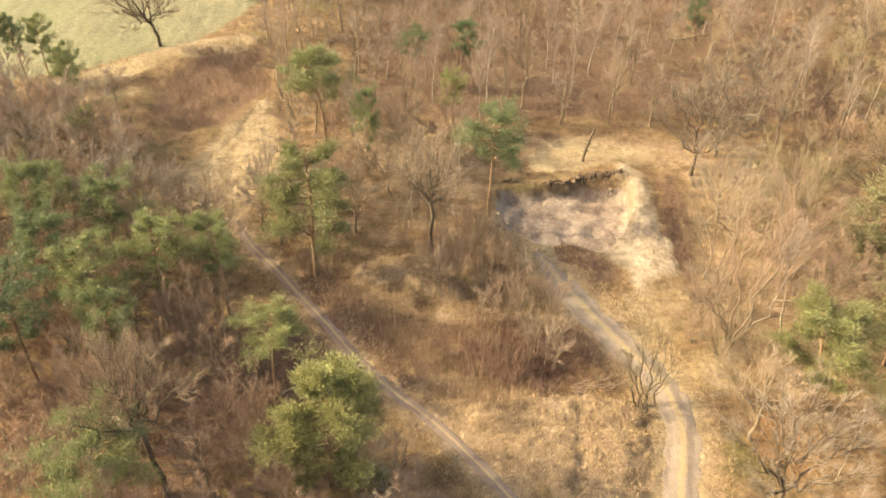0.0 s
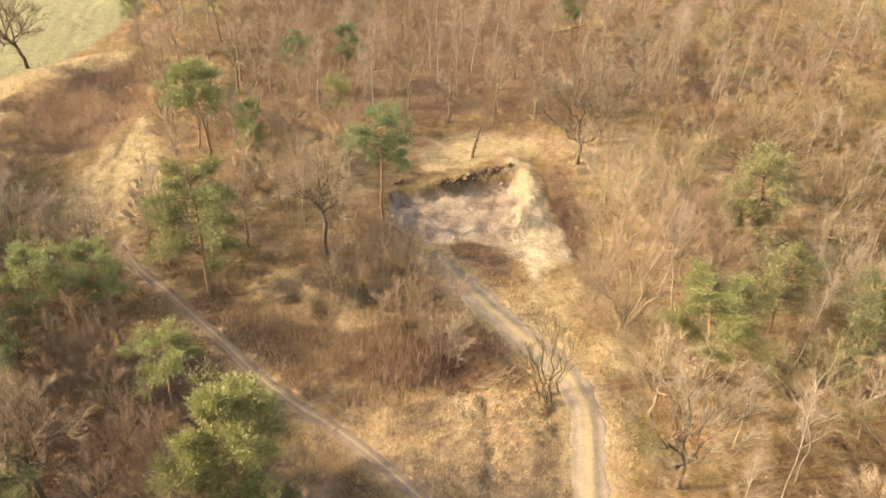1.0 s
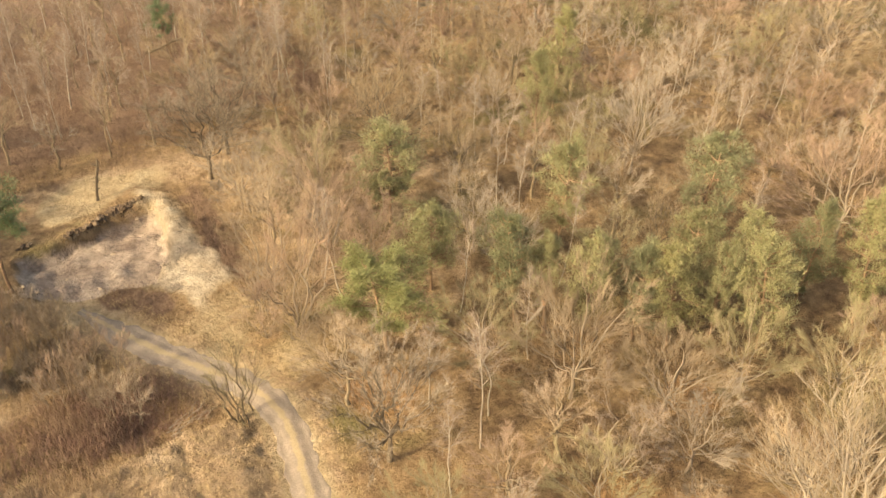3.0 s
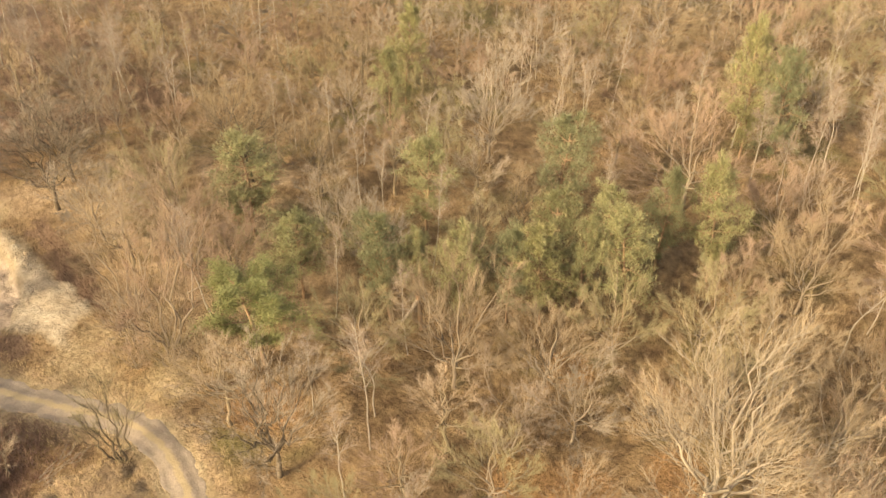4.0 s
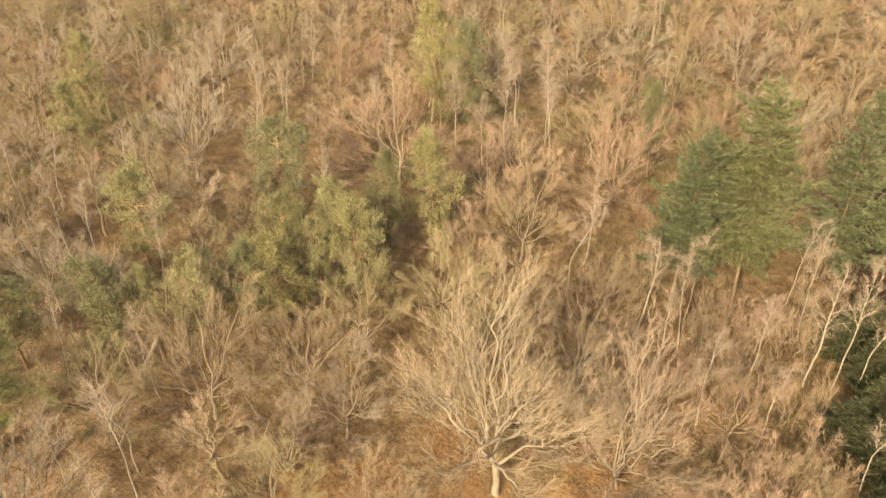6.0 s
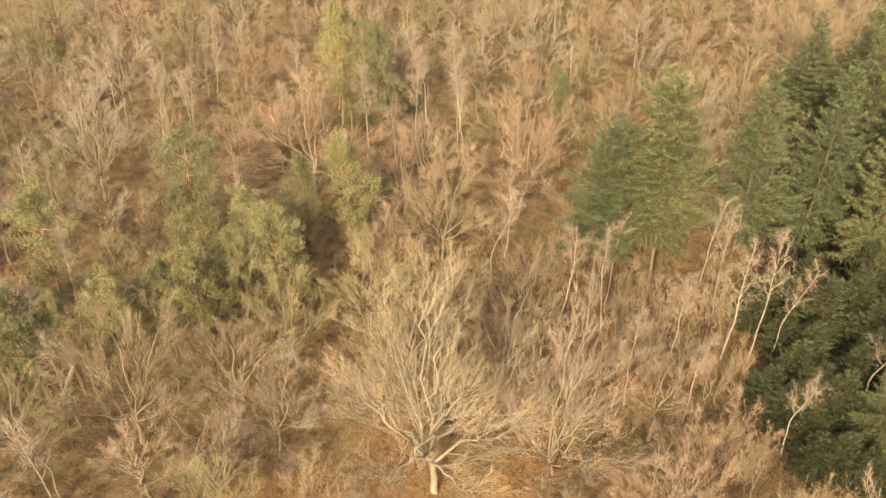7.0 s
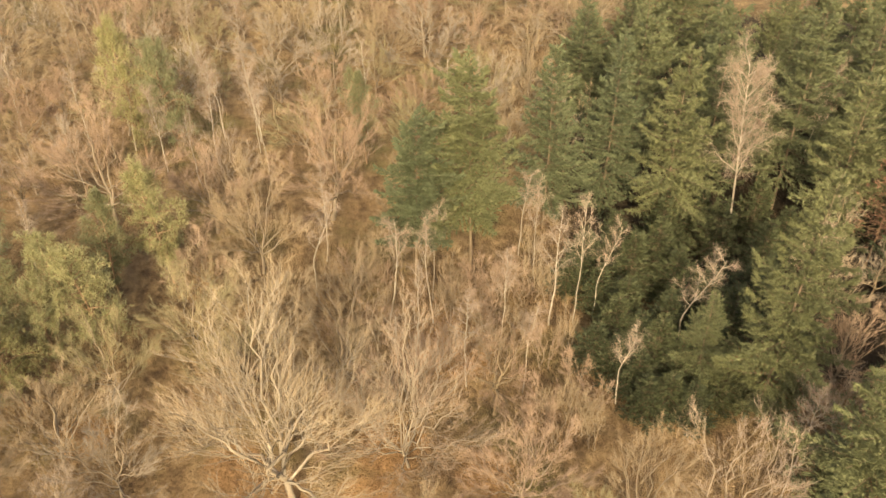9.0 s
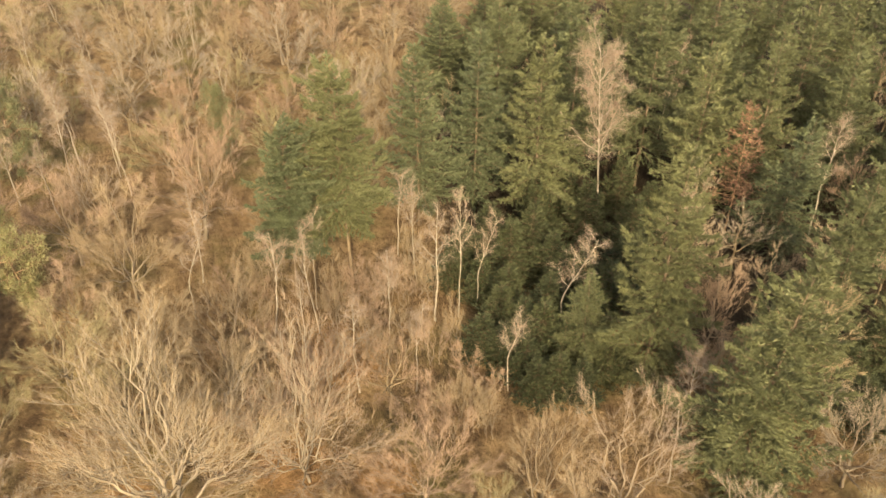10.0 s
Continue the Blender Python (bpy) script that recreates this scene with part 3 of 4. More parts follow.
def pine_tree(seed, h, spread, bare, needles, flat=0.55, fine=1.0):
    """A Scots pine: a clear trunk up to the share bare, then an uneven crown of boughs that carry dense rounded tufts."""
    wood, green = Wood(seed), Wood(seed + 500)
    r = wood.r
    trunk = wood.line(Vector((0, 0, -0.3)), Vector((r.gauss(0, 0.05), r.gauss(0, 0.05), 1)), h * 0.97, 12, 0.04, 0.05)
    wood.tube(trunk, [0.0125 * h * (1 - 0.86 * i / 12) + 0.015 for i in range(13)], 7)
    tips = [(trunk[-1], Vector((0, 0, 1)))]
    boughs = 22 if bare > 0.3 else 34
    for k in range(boughs):
        f = bare + (0.98 - bare) * (k + r.random()) / boughs
        p, d = along(trunk, f)
        a = 2.4 * k + r.uniform(-0.6, 0.6)
        share = (f - bare) / (1 - bare)
        length = spread * (1 - share ** 3) ** 0.6 * r.uniform(0.5, 1.12) * (0.62 + 0.38 * min(1, 3 * share))
        bough = wood.line(p, Vector((math.cos(a), math.sin(a), flat * r.uniform(0.1, 1.0))), length, 5, 0.16, 0.07)
        wood.tube(bough, [0.05 * (1 - 0.8 * j / 5) + 0.010 for j in range(6)], 4)
        for j in range(2, 6):
            d = (bough[j] - bough[j - 1]).normalized()
            tips.append((bough[j], d))
            for _ in range(2 if j < 4 else 3):
                sub = wood.line(bough[j], away(r, d, r.uniform(30, 75)) + Vector((0, 0, 0.3)), length * r.uniform(0.14, 0.34), 2, 0.15, 0.1)
                wood.tube(sub, [0.018, 0.013, 0.008], 3)
                tips += [(q, (sub[2] - sub[0]).normalized()) for q in sub[1:]]
    per = max(4, needles // len(tips))
    for p, d in tips:
        size = r.uniform(0.20, 0.40) * spread / 3.0
        for _ in range(per):
            off = Vector((r.gauss(0, 1), r.gauss(0, 1), r.gauss(0.25, 0.7)))
            at = p + off * size * 0.55
            green.sliver(at, away(r, (off.normalized() + 0.5 * d + Vector((0, 0, 0.35))).normalized(), r.uniform(0, 50)), 0.25 * fine * r.uniform(0.6, 1.2), 0.070 * fine * r.uniform(0.7, 1.2))
    return wood, green


def fir_tree(seed, h, spread, needles, bare=0.12, thin=1.0, fine=1.0, taper=0.78):
    """A tall conifer: close, uneven whorls of boughs with flat sprays to both sides, drooping low down and turned up at the tips."""
    wood, green = Wood(seed), Wood(seed + 500)
    r = wood.r
    up = Vector((0, 0, 1))
    trunk = wood.line(Vector((0, 0, -0.3)), Vector((r.gauss(0, 0.02), r.gauss(0, 0.02), 1)), h, 14, 0.012, 0.04)
    wood.tube(trunk, [0.0085 * h * (1 - 0.97 * i / 14) ** 1.4 + 0.008 for i in range(15)], 7)
    z, places = bare * h, []
    while z < h * 0.985:
        share = (z / h - bare) / (1 - bare)
        p, d = along(trunk, z / h)
        first = r.uniform(0, 6.2832)
        for k in range(6 if share < 0.75 else 5):
            a = first + 1.05 * k + r.uniform(-0.45, 0.45)
            length = max(0.35, spread * (1 - share) ** taper * r.uniform(0.5, 1.3) * (0.72 + 0.28 * min(1, share * 5)))
            bough = wood.line(p + up * r.uniform(-0.2, 0.2), Vector((math.cos(a), math.sin(a), -0.30 + 0.85 * share + r.uniform(-0.14, 0.12))), length, 5, 0.05, 0.08 if share < 0.6 else 0.03)
            wood.tube(bough, [0.026 * (1 - 0.8 * j / 5) * (1.2 - share) + 0.006 for j in range(6)], 3)
            count = max(3, int(length * 5.0))
            for q in range(count):
                f = 0.10 + 0.90 * (q + r.random()) / count
                base, d = along(bough, min(f, 0.999))
                side = d.cross(up).normalized() * (1 if q % 2 else -1)
                reach = max(0.22, (0.34 * length * (1.08 - f) + 0.12) * r.uniform(0.6, 1.25))
                places.append((base, (d * r.uniform(0.6, 1.0) + side * r.uniform(0.6, 1.1) + up * r.uniform(-0.28, 0.05)).normalized(), reach))
            tip = (bough[5] - bough[4]).normalized()
            places += [(bough[4], (tip + 0.25 * up).normalized(), 0.2 * length + 0.15)] * 2
        z += h * 0.042 * r.uniform(0.6, 1.4)
    total = sum(q[2] + 0.25 for q in places)
    for base, way, reach in places:
        for _ in range(max(2, int(round(thin * needles * (reach + 0.25) / total)))):
            at = base + way * reach * r.random() + Vector((r.gauss(0, 0.04), r.gauss(0, 0.04), r.gauss(0, 0.04)))
            green.sliver(at, away(r, way, r.uniform(5, 50)) + up * r.uniform(-0.15, 0.3), fine * r.uniform(0.22, 0.42), fine * 0.10 * r.uniform(0.6, 1.2))
    return wood, green


def make_proto(kind, wood, bark, spray, spray_name, spray_mat, seed):
    return {"kind": kind, "trunk": wood.limb_mesh(kind + "_trunk", bark),
            "crown": spray.spray_mesh(kind + "_" + spray_name, spray_mat, np.random.RandomState(seed))}


def plant(proto, x, y, size, width, label, category, group, spin, sink=0.0, tilt=(0, 0)):
    """One tree: an Empty at its foot with its trunk and its crown."""
    root = new(proto["kind"])
    root.empty_display_size = 0.5
    root.matrix_world = pose(x, y, ground_z(x, y) - sink, tilt[0], tilt[1], spin) @ Matrix.Diagonal((width, width, size, 1))
    tagged(root, label, category, group)
    for name in ("trunk", "crown"):
        ob = new(name, proto[name])
        ob.parent = root
    return root


# ================= tree kinds =================
def winter_kinds(kind, bark, args, base_seed, tones):
    out = []
    for i, tone in enumerate(tones):
        w = winter_tree(base_seed + i, **args)
        out.append(make_proto(kind, w, bark, w, "twigs", tone, base_seed + i))
    return out


OAKS = winter_kinds("oak_tree", BARK_DARK, dict(h=12.0, spread=4.4, fork=0.20, low=0.85, leaders=9, boughs=9, subs=7, twigs=10000, width=0.014, climb=0.45, tubes=True, crook=0.036), 10, [TWIGS, TWIGS_OLIVE, TWIGS_GREY])
BEECHES = winter_kinds("beech_tree", BARK_PALE, dict(h=12.0, spread=4.2, fork=0.16, leaders=9, boughs=8, subs=8, twigs=13000, width=0.016, climb=0.4, stout=0.8), 20, [TWIGS, TWIGS_ROSE, TWIGS_GREY, TWIGS_OLIVE, TWIGS_GOLD])
HERO = winter_kinds("beech_tree", BARK_SILVER, dict(h=12.0, spread=4.2, fork=0.16, leaders=12, boughs=14, subs=7, twigs=13000, width=0.012, climb=0.35, stout=0.9, tubes=True, crook=0.026), 150, [TWIGS])
HERO += winter_kinds("beech_tree", BARK_SILVER, dict(h=12.0, spread=4.2, fork=0.07, leaders=16, boughs=11, subs=7, twigs=12000, width=0.013, climb=0.25, stout=0.55, tubes=True, crook=0.026), 151, [TWIGS_ROSE])
FUZZY = winter_kinds("hazel_tree", BARK_PALE, dict(h=8.0, spread=3.0, fork=0.16, leaders=8, boughs=7, subs=7, twigs=8500, width=0.018, climb=0.4, stout=0.8), 170, [TWIGS_PALE, TWIGS_GREY, TWIGS_ROSE])
TALL_OAK = winter_kinds("oak_tree", BARK_DARK, dict(h=14.0, spread=4.0, fork=0.45, low=0.8, leaders=10, boughs=10, subs=7, twigs=9000, width=0.014, climb=0.5, tubes=True, crook=0.045), 180, [TWIGS_PALE])
ASHES = winter_kinds("ash_tree", BARK_PALE, dict(h=10.0, spread=2.8, fork=0.10, leaders=6, boughs=9, subs=6, twigs=4800, width=0.012, stems=6, low=0.75, stout=0.8), 30, [TWIGS_ROSE, TWIGS, TWIGS_GREY, TWIGS_BIRCH])
ROADSIDE = winter_kinds("ash_tree", BARK_DARK, dict(h=8.0, spread=2.4, fork=0.10, leaders=7, boughs=7, subs=5, twigs=2600, width=0.012, stems=7, low=0.7, stout=1.15, tubes=True), 190, [TWIGS_OLIVE])
SLIM = winter_kinds("slim_tree", BARK_OAK, dict(h=11.0, spread=2.4, fork=0.34, leaders=10, boughs=5, subs=4, twigs=3800, width=0.015, climb=0.85, stout=0.75), 40, [TWIGS_PALE, TWIGS_GREY, TWIGS_PALE, TWIGS_ROSE])
SAPLINGS = winter_kinds("sapling", BARK_PALE, dict(h=6.0, spread=1.5, fork=0.12, leaders=4, boughs=6, subs=4, twigs=1300, width=0.018, stems=4, low=0.6, stout=0.7), 50, [TWIGS_PALE, TWIGS, TWIGS_ROSE])
FAR_FANS = winter_kinds("beech_tree", BARK_PALE, dict(h=12.0, spread=4.2, fork=0.20, leaders=7, boughs=6, subs=6, twigs=9000, width=0.021, climb=0.4, stout=0.75), 120, [TWIGS, TWIGS_ROSE, TWIGS_GREY, TWIGS_OLIVE, TWIGS_GOLD])
FAR_SLIM = winter_kinds("slim_tree", BARK_OAK, dict(h=11.0, spread=2.4, fork=0.34, leaders=8, boughs=4, subs=4, twigs=2000, width=0.019, climb=0.85, stout=0.8), 140, [TWIGS_GREY, TWIGS_BIRCH, TWIGS])


def birch_kinds(count):
    out = []
    for i in range(count):
        w = birch_tree(60 + i, 11.0, 2.4, 4800)
        out.append(make_proto("birch_tree", w, BARK_BIRCH, w, "twigs", TWIGS_BIRCH, 60 + i))
    return out


def pine_kinds():
    out = []
    for i in range(4):
        wood, green = pine_tree(70 + i, 11.0, 3.1, (0.50, 0.42, 0.54, 0.38)[i], 12000)
        out.append(make_proto("pine_tree", wood, BARK_PINE, green, "needles", NEEDLES_PINE, 70 + i))
    return out


def fir_kinds():
    out = []
    for i in range(4):
        wood, green = fir_tree(80 + i, 18.0, 5.0, 21500, (0.10, 0.14, 0.22, 0.12)[i])
        out.append(make_proto("fir_tree", wood, BARK_FIR, green, "needles", NEEDLES_FIR, 80 + i))
    return out


BIRCHES, PINES, FIRS = birch_kinds(4), pine_kinds(), fir_kinds()
w = birch_tree(68, 11.0, 2.6, 6500, 0.42, 0.014, 26, 0.0075)
TALL_BIRCH = make_proto("birch_tree", w, BARK_BIRCH, w, "twigs", TWIGS_BIRCH, 68)
SLENDER = []
for i in range(4):
    w = birch_tree(160 + i, 11.0, 2.2, 1500, 0.5, 0.085, 11, 0.0062)
    SLENDER.append(make_proto("birch_tree", w, BARK_BIRCH, w, "twigs", TWIGS_BIRCH, 160 + i))
wood, green = pine_tree(94, 11.0, 3.4, 0.56, 13000, 0.25, 0.95)
UMBRELLA_PINE = make_proto("pine_tree", wood, BARK_PINE, green, "needles", NEEDLES_PINE, 94)
wood, green = pine_tree(93, 11.0, 3.4, 0.36, 24000, 0.5, 0.8)
DOME_PINE = make_proto("pine_tree", wood, BARK_PINE, green, "needles", NEEDLES_LIGHT, 93)
wood, green = pine_tree(92, 10.0, 3.4, 0.26, 26000, 0.55, 0.75)
NEAR_PINE = make_proto("pine_tree", wood, BARK_PINE, green, "needles", NEEDLES_PINE, 92)
LOW_PINES = []
for i in range(3):
    wood, green = pine_tree(100 + i, 10.0, 3.0, (0.22, 0.16, 0.28)[i], 13000)
    LOW_PINES.append(make_proto("pine_tree", wood, BARK_PINE, green, "needles", NEEDLES_OLIVE, 100 + i))
wood, green = fir_tree(86, 18.0, 5.4, 70000, 0.05, 1.0, 0.72)
NEAR_FIR = make_proto("fir_tree", wood, BARK_FIR, green, "needles", NEEDLES_FIR, 86)
wood, green = fir_tree(87, 18.0, 5.0, 56000, 0.36, 1.0, 0.8, 0.42)
BROAD_FIR = make_proto("fir_tree", wood, BARK_FIR, green, "needles", NEEDLES_FIR, 87)
wood, green = fir_tree(88, 18.0, 5.0, 11000, 0.12, 1.0, 1.35)
FAR_FIRS = [make_proto("fir_tree", wood, BARK_FIR, green, "needles", NEEDLES_FIR, 88)]
wood, green = pine_tree(90, 9.0, 3.4, 0.06, 40000, 0.8, 0.78)
YOUNG_PINE = make_proto("young_pine", wood, BARK_PINE, green, "needles", NEEDLES_LIGHT, 90)
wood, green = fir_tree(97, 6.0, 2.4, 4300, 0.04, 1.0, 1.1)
YOUNG_FIR = make_proto("young_fir", wood, BARK_FIR, green, "needles", NEEDLES_SHADED, 97)
wood, green = fir_tree(95, 12.0, 2.8, 2400, 0.3, 0.6)
DEAD_FIR = make_proto("dead_fir", wood, BARK_PINE, green, "needles", NEEDLES_DEAD, 95)

# ================= known trees: x, y, height, crown radius =================
PINE_WEST = [(-13.1, 71.5, 11.1, 3.2), (-8.6, 67.0, 9.2, 1.6), (-26.8, 52.8, 9.0, 2.8),
             (-17.0, 47.2, 9.0, 2.4), (-28.9, 46.1, 10.0, 2.5), (-24.6, 42.7, 10.0, 2.8), (-21.6, 46.6, 10.0, 2.9), (-28.2, 39.6, 10.0, 2.9),
             (-22.0, 40.0, 9.0, 2.4), (-32.5, 52.2, 10.0, 2.2), (-49.8, 84.1, 8.7, 2.1),
             (-48.0, 85.3, 7.6, 1.7), (-45.6, 85.6, 7.2, 1.8), (-40.6, 79.8, 5.9, 1.7), (-35.3, 69.9, 5.4, 1.7)]
PINE_NEAR = [(-20.9, 28.3, 9.0, 3.9)]
PINE_EAST = [(32.7, 36.5, 9.0, 2.7), (36.0, 32.8, 9.0, 2.3), (40.5, 28.7, 9.0, 2.7), (45.2, 24.6, 9.5, 2.9),
             (41.6, 42.1, 9.0, 3.1), (50.8, 36.1, 10.0, 3.2), (31.7, 52.5, 9.0, 3.9), (29.8, 43.3, 8.0, 2.7), (56.5, 60.9, 11.0, 2.5),
             (50.0, 55.9, 10.0, 2.3), (43.0, 27.1, 8.0, 1.8), (53.1, 22.5, 10.0, 2.8), (71.7, 30.4, 13.0, 3.0), (71.5, 27.2, 12.0, 2.6),
             (71.6, 9.5, 9.0, 2.0), (34.5, 36.1, 7.5, 1.8), (47.5, 27.5, 9.0, 2.6), (51.5, 26.2, 9.5, 2.2), (43.6, 31.0, 8.5, 2.4), (38.6, 30.4, 8.0, 2.2)]
BROAD_FIR_PLACES = [(54.9, -0.4, 18.4, 4.6), (53.4, 3.8, 15.0, 3.8)]
FIR_PLACES = [(61.7, -6.4, 17.0, 3.6), (64.7, -11.6, 16.4, 3.9), (60.3, -16.0, 17.6, 4.1),
              (68.5, -32.8, 20.0, 4.6), (61.3, -35.4, 17.0, 3.9),
              (65.3, -26.6, 20.0, 4.1), (67.3, -20.6, 20.0, 3.9), (70.6, -14.8, 20.0, 4.0), (69.0, -42.7, 18.0, 4.2), (43.7, -15.6, 8.5, 2.2), (40.2, -35.6, 9.0, 3.0), (78.0, -35.0, 19.0, 4.4)]
NEAR_FIR_PLACES = [(41.9, -19.4, 18.4, 4.8), (32.4, -22.0, 18.0, 5.6), (42.3, -31.9, 16.0, 4.3)]
BIRCH_PLACES = [(2.7, 81.0, 9.6, 2.4), (-4.6, 79.8, 8.4, 1.7), (-3.0, 81.6, 8.6, 1.7), (-9.8, 69.2, 8.6, 1.2), (2.0, 77.6, 9.0, 1.5),
                (14.3, 89.1, 8.6, 2.2), (29.2, 88.2, 8.7, 1.9), (35.7, 83.8, 8.6, 1.9),
                (70.5, -30.3, 11.4, 2.1),
                (70.9, 23.4, 10.4, 1.6), (69.4, 27.8, 9.0, 1.6), (75.5, 20.4, 10.0, 1.8),
                (73.3, 32.1, 8.9, 1.7)]
SLENDER_PLACES = [(49.8, -7.9, 11.4, 1.4), (42.0, -10.1, 8.0, 1.4), (47.0, -14.7, 9.5, 2.1), (54.2, -5.4, 10.3, 1.5), (50.7, -9.4, 9.0, 1.3), (49.5, -6.2, 9.5, 2.1), (49.6, 5.5, 9.0, 2.0), (49.3, 2.3, 9.8, 1.5), (23.7, 28.3, 10.5, 1.7), (54.7, -37.9, 11.3, 2.4), (46.5, 3.4, 8.0, 1.4), (47.5, -2.5, 8.5, 1.4), (52.0, 2.4, 9.0, 1.3)]
OAK_PLACES = [(21.5, 67.9, 10.5, 5.2), (36.2, 59.8, 10.3, 5.4), (18.4, 30.5, 10.5, 4.6),
              (24.6, 71.5, 10.0, 5.0)]
GREAT_BEECHES = [(33.0, 9.7, 16.5, 6.8), (36.2, 3.2, 12.8, 5.2)]
ROSY_PLACES = [(62.5, 11.5, 12.5, 5.8), (60.6, 29.6, 12.0, 6.6)]
GREY_PLACES = [(54.1, 46.8, 11.5, 5.0)]
TAN_PLACES = [(31.2, 28.4, 11.5, 4.5), (93.2, -12.3, 12.3, 5.3), (54.8, 15.9, 10.5, 4.0)]
ASH_PLACES = [(19.5, 45.2, 13.5, 3.8), (20.0, 51.9, 13.0, 3.2), (25.7, 52.3, 12.1, 3.3), (32.1, -14.8, 10.1, 3.0),
              (32.9, -9.9, 9.5, 2.3), (-4.0, 32.1, 6.0, 2.4), (17.8, 47.5, 5.0, 2.0), (18.6, 43.6, 5.0, 2.0), (16.9, 45.2, 4.0, 1.6), (19.6, 39.8, 6.0, 2.3), (18.2, 50.4, 5.0, 1.8), (-19.8, 49.7, 7.4, 1.8)]

planted = []
rnd = random.Random(7)


def known(places, kinds, h0, r0, label, category, group, room=0.55):
    for x, y, h, r in places:
        plant(rnd.choice(kinds), x, y, h / h0, r / r0, label, category, group, rnd.uniform(0, 360))
        planted.append((x, y, max(1.0, room * r)))


known(PINE_WEST, PINES, 11.0, 3.0, "Scots pine with bare lower trunk and tufted green crown", "pine tree", "pines")
known(PINE_NEAR, [NEAR_PINE], 10.0, 3.4, "full-crowned Scots pine with green tufted boughs", "pine tree", "pines")
known([(2.6, 60.5, 11.0, 3.3)], [UMBRELLA_PINE], 11.0, 3.4, "Scots pine with flat spreading crown beside the sand pit", "pine tree", "pines")
known([(-11.2, 52.0, 11.2, 4.5)], [DOME_PINE], 11.0, 3.4, "round-crowned olive Scots pine on a bare trunk", "pine tree", "pines")
known([(23.4, 39.2, 8.5, 4.3)], [DOME_PINE], 11.0, 3.4, "broad low Scots pine with olive needles", "pine tree", "pines", 0.8)
known(PINE_EAST, LOW_PINES, 9.2, 3.3, "olive-green Scots pine among leafless trees", "pine tree", "pines", 0.85)
known(FIR_PLACES, FIRS, 18.0, 4.4, "tall dark green conifer with layered drooping boughs", "fir tree", "conifers")
known(BROAD_FIR_PLACES, [BROAD_FIR], 18.0, 5.0, "tall olive-green conifer with broad crown above a bare trunk", "fir tree", "conifers")
known(NEAR_FIR_PLACES, [NEAR_FIR], 18.0, 5.0, "tall green conifer with broad layered boughs", "fir tree", "conifers")
known(SLENDER_PLACES, SLENDER, 11.0, 2.2, "slender crooked birch with few branches", "birch tree", "birches")
known(BIRCH_PLACES, BIRCHES, 11.0, 2.4, "leafless birch with slender white trunk", "birch tree", "birches")
known([(59.2, -21.3, 16.9, 3.2)], [TALL_BIRCH], 11.0, 2.6, "tall leafless birch with white trunk and rosy crown among conifers", "birch tree", "birches")
known(OAK_PLACES, OAKS, 12.0, 4.2, "leafless spreading oak with dark limbs", "oak tree", "oaks", 0.75)
known(ROSY_PLACES, [BEECHES[1]], 12.0, 4.2, "leafless dome-crowned tree with rosy haze of twigs", "bare tree", "bare trees", 0.85)
known(GREY_PLACES, [BEECHES[2]], 12.0, 4.2, "leafless dome-crowned tree with pale forking limbs and grey twigs", "bare tree", "bare trees", 0.85)
known(TAN_PLACES, [BEECHES[0]], 12.0, 4.2, "leafless tree with upright tan twigs", "bare tree", "bare trees", 0.75)
for (x, y, h, r), proto, label, spin in zip(GREAT_BEECHES, HERO, ("large leafless tree with pale ascending limbs", "broad leafless tree with rosy-grey fan of limbs"), (75, 200)):
    plant(proto, x, y, h / 12.0, r / 4.2, label, "bare tree", "bare trees", spin)
    planted.append((x, y, 0.88 * r))
known([(-17.2, 31.2, 13.5, 3.9), (-2.2, 55.5, 11.0, 3.6)], TALL_OAK, 14.0, 4.0, "tall oak with dark trunk and pale grey leafless crown", "oak tree", "oaks")
FUZZY_PLACES = [(-40.5, 71.2, 8.2, 3.7), (-38.3, 65.9, 8.2, 3.7), (-36.1, 69.6, 7.8, 3.5), (-29.6, 58.6, 7.0, 2.8), (-42.5, 73.0, 7.6, 3.6), (-45.0, 69.0, 8.2, 3.7), (-44.0, 64.5, 8.0, 3.7), (-40.5, 61.0, 7.6, 3.5), (-34.5, 62.5, 7.8, 3.6), (-36.5, 57.5, 7.6, 3.4), (-31.5, 66.0, 7.0, 3.3), (-26.9, 58.7, 8.6, 3.7), (-13.6, 64.4, 3.2, 1.6), (-14.4, 60.9, 2.8, 1.4)]
NEAR_FUZZY_PLACES = [(-3.3, 28.6, 5.0, 2.4), (-9.6, 29.0, 5.0, 2.4), (-11.5, 31.5, 5.5, 2.2), (-24.5, 36.5, 5.5, 2.3), (-27.5, 34.0, 5.5, 2.4), (-31.5, 43.0, 6.0, 2.4), (-20.0, 37.0, 5.0, 2.2)]
known(NEAR_FUZZY_PLACES, FUZZY[2:], 8.0, 2.8, "low leafless shrubby tree with rosy-brown twigs", "bare tree", "bare trees")
known(FUZZY_PLACES, FUZZY, 8.0, 2.8, "leafless shrubby tree with fuzzy rosy-grey crown", "bare tree", "bare trees")
known([(12.2, 38.7, 7.6, 2.3)], ROADSIDE, 8.0, 2.4, "leafless tree of dark olive stems on the road's verge", "bare tree", "bare trees")
known(ASH_PLACES, ASHES, 10.0, 2.6, "leafless tree of several pale stems", "bare tree", "bare trees")
plant(YOUNG_PINE, -7.4, 32.2, 1.3, 1.25, "bushy yellow-green pine branched down to the ground", "pine tree", "pines", 40)
plant(OAKS[0], -35.8, 94.4, 1.12, 1.3, "leafless oak leaning over the edge of the field", "oak tree", "oaks", 60, tilt=(0, -17))
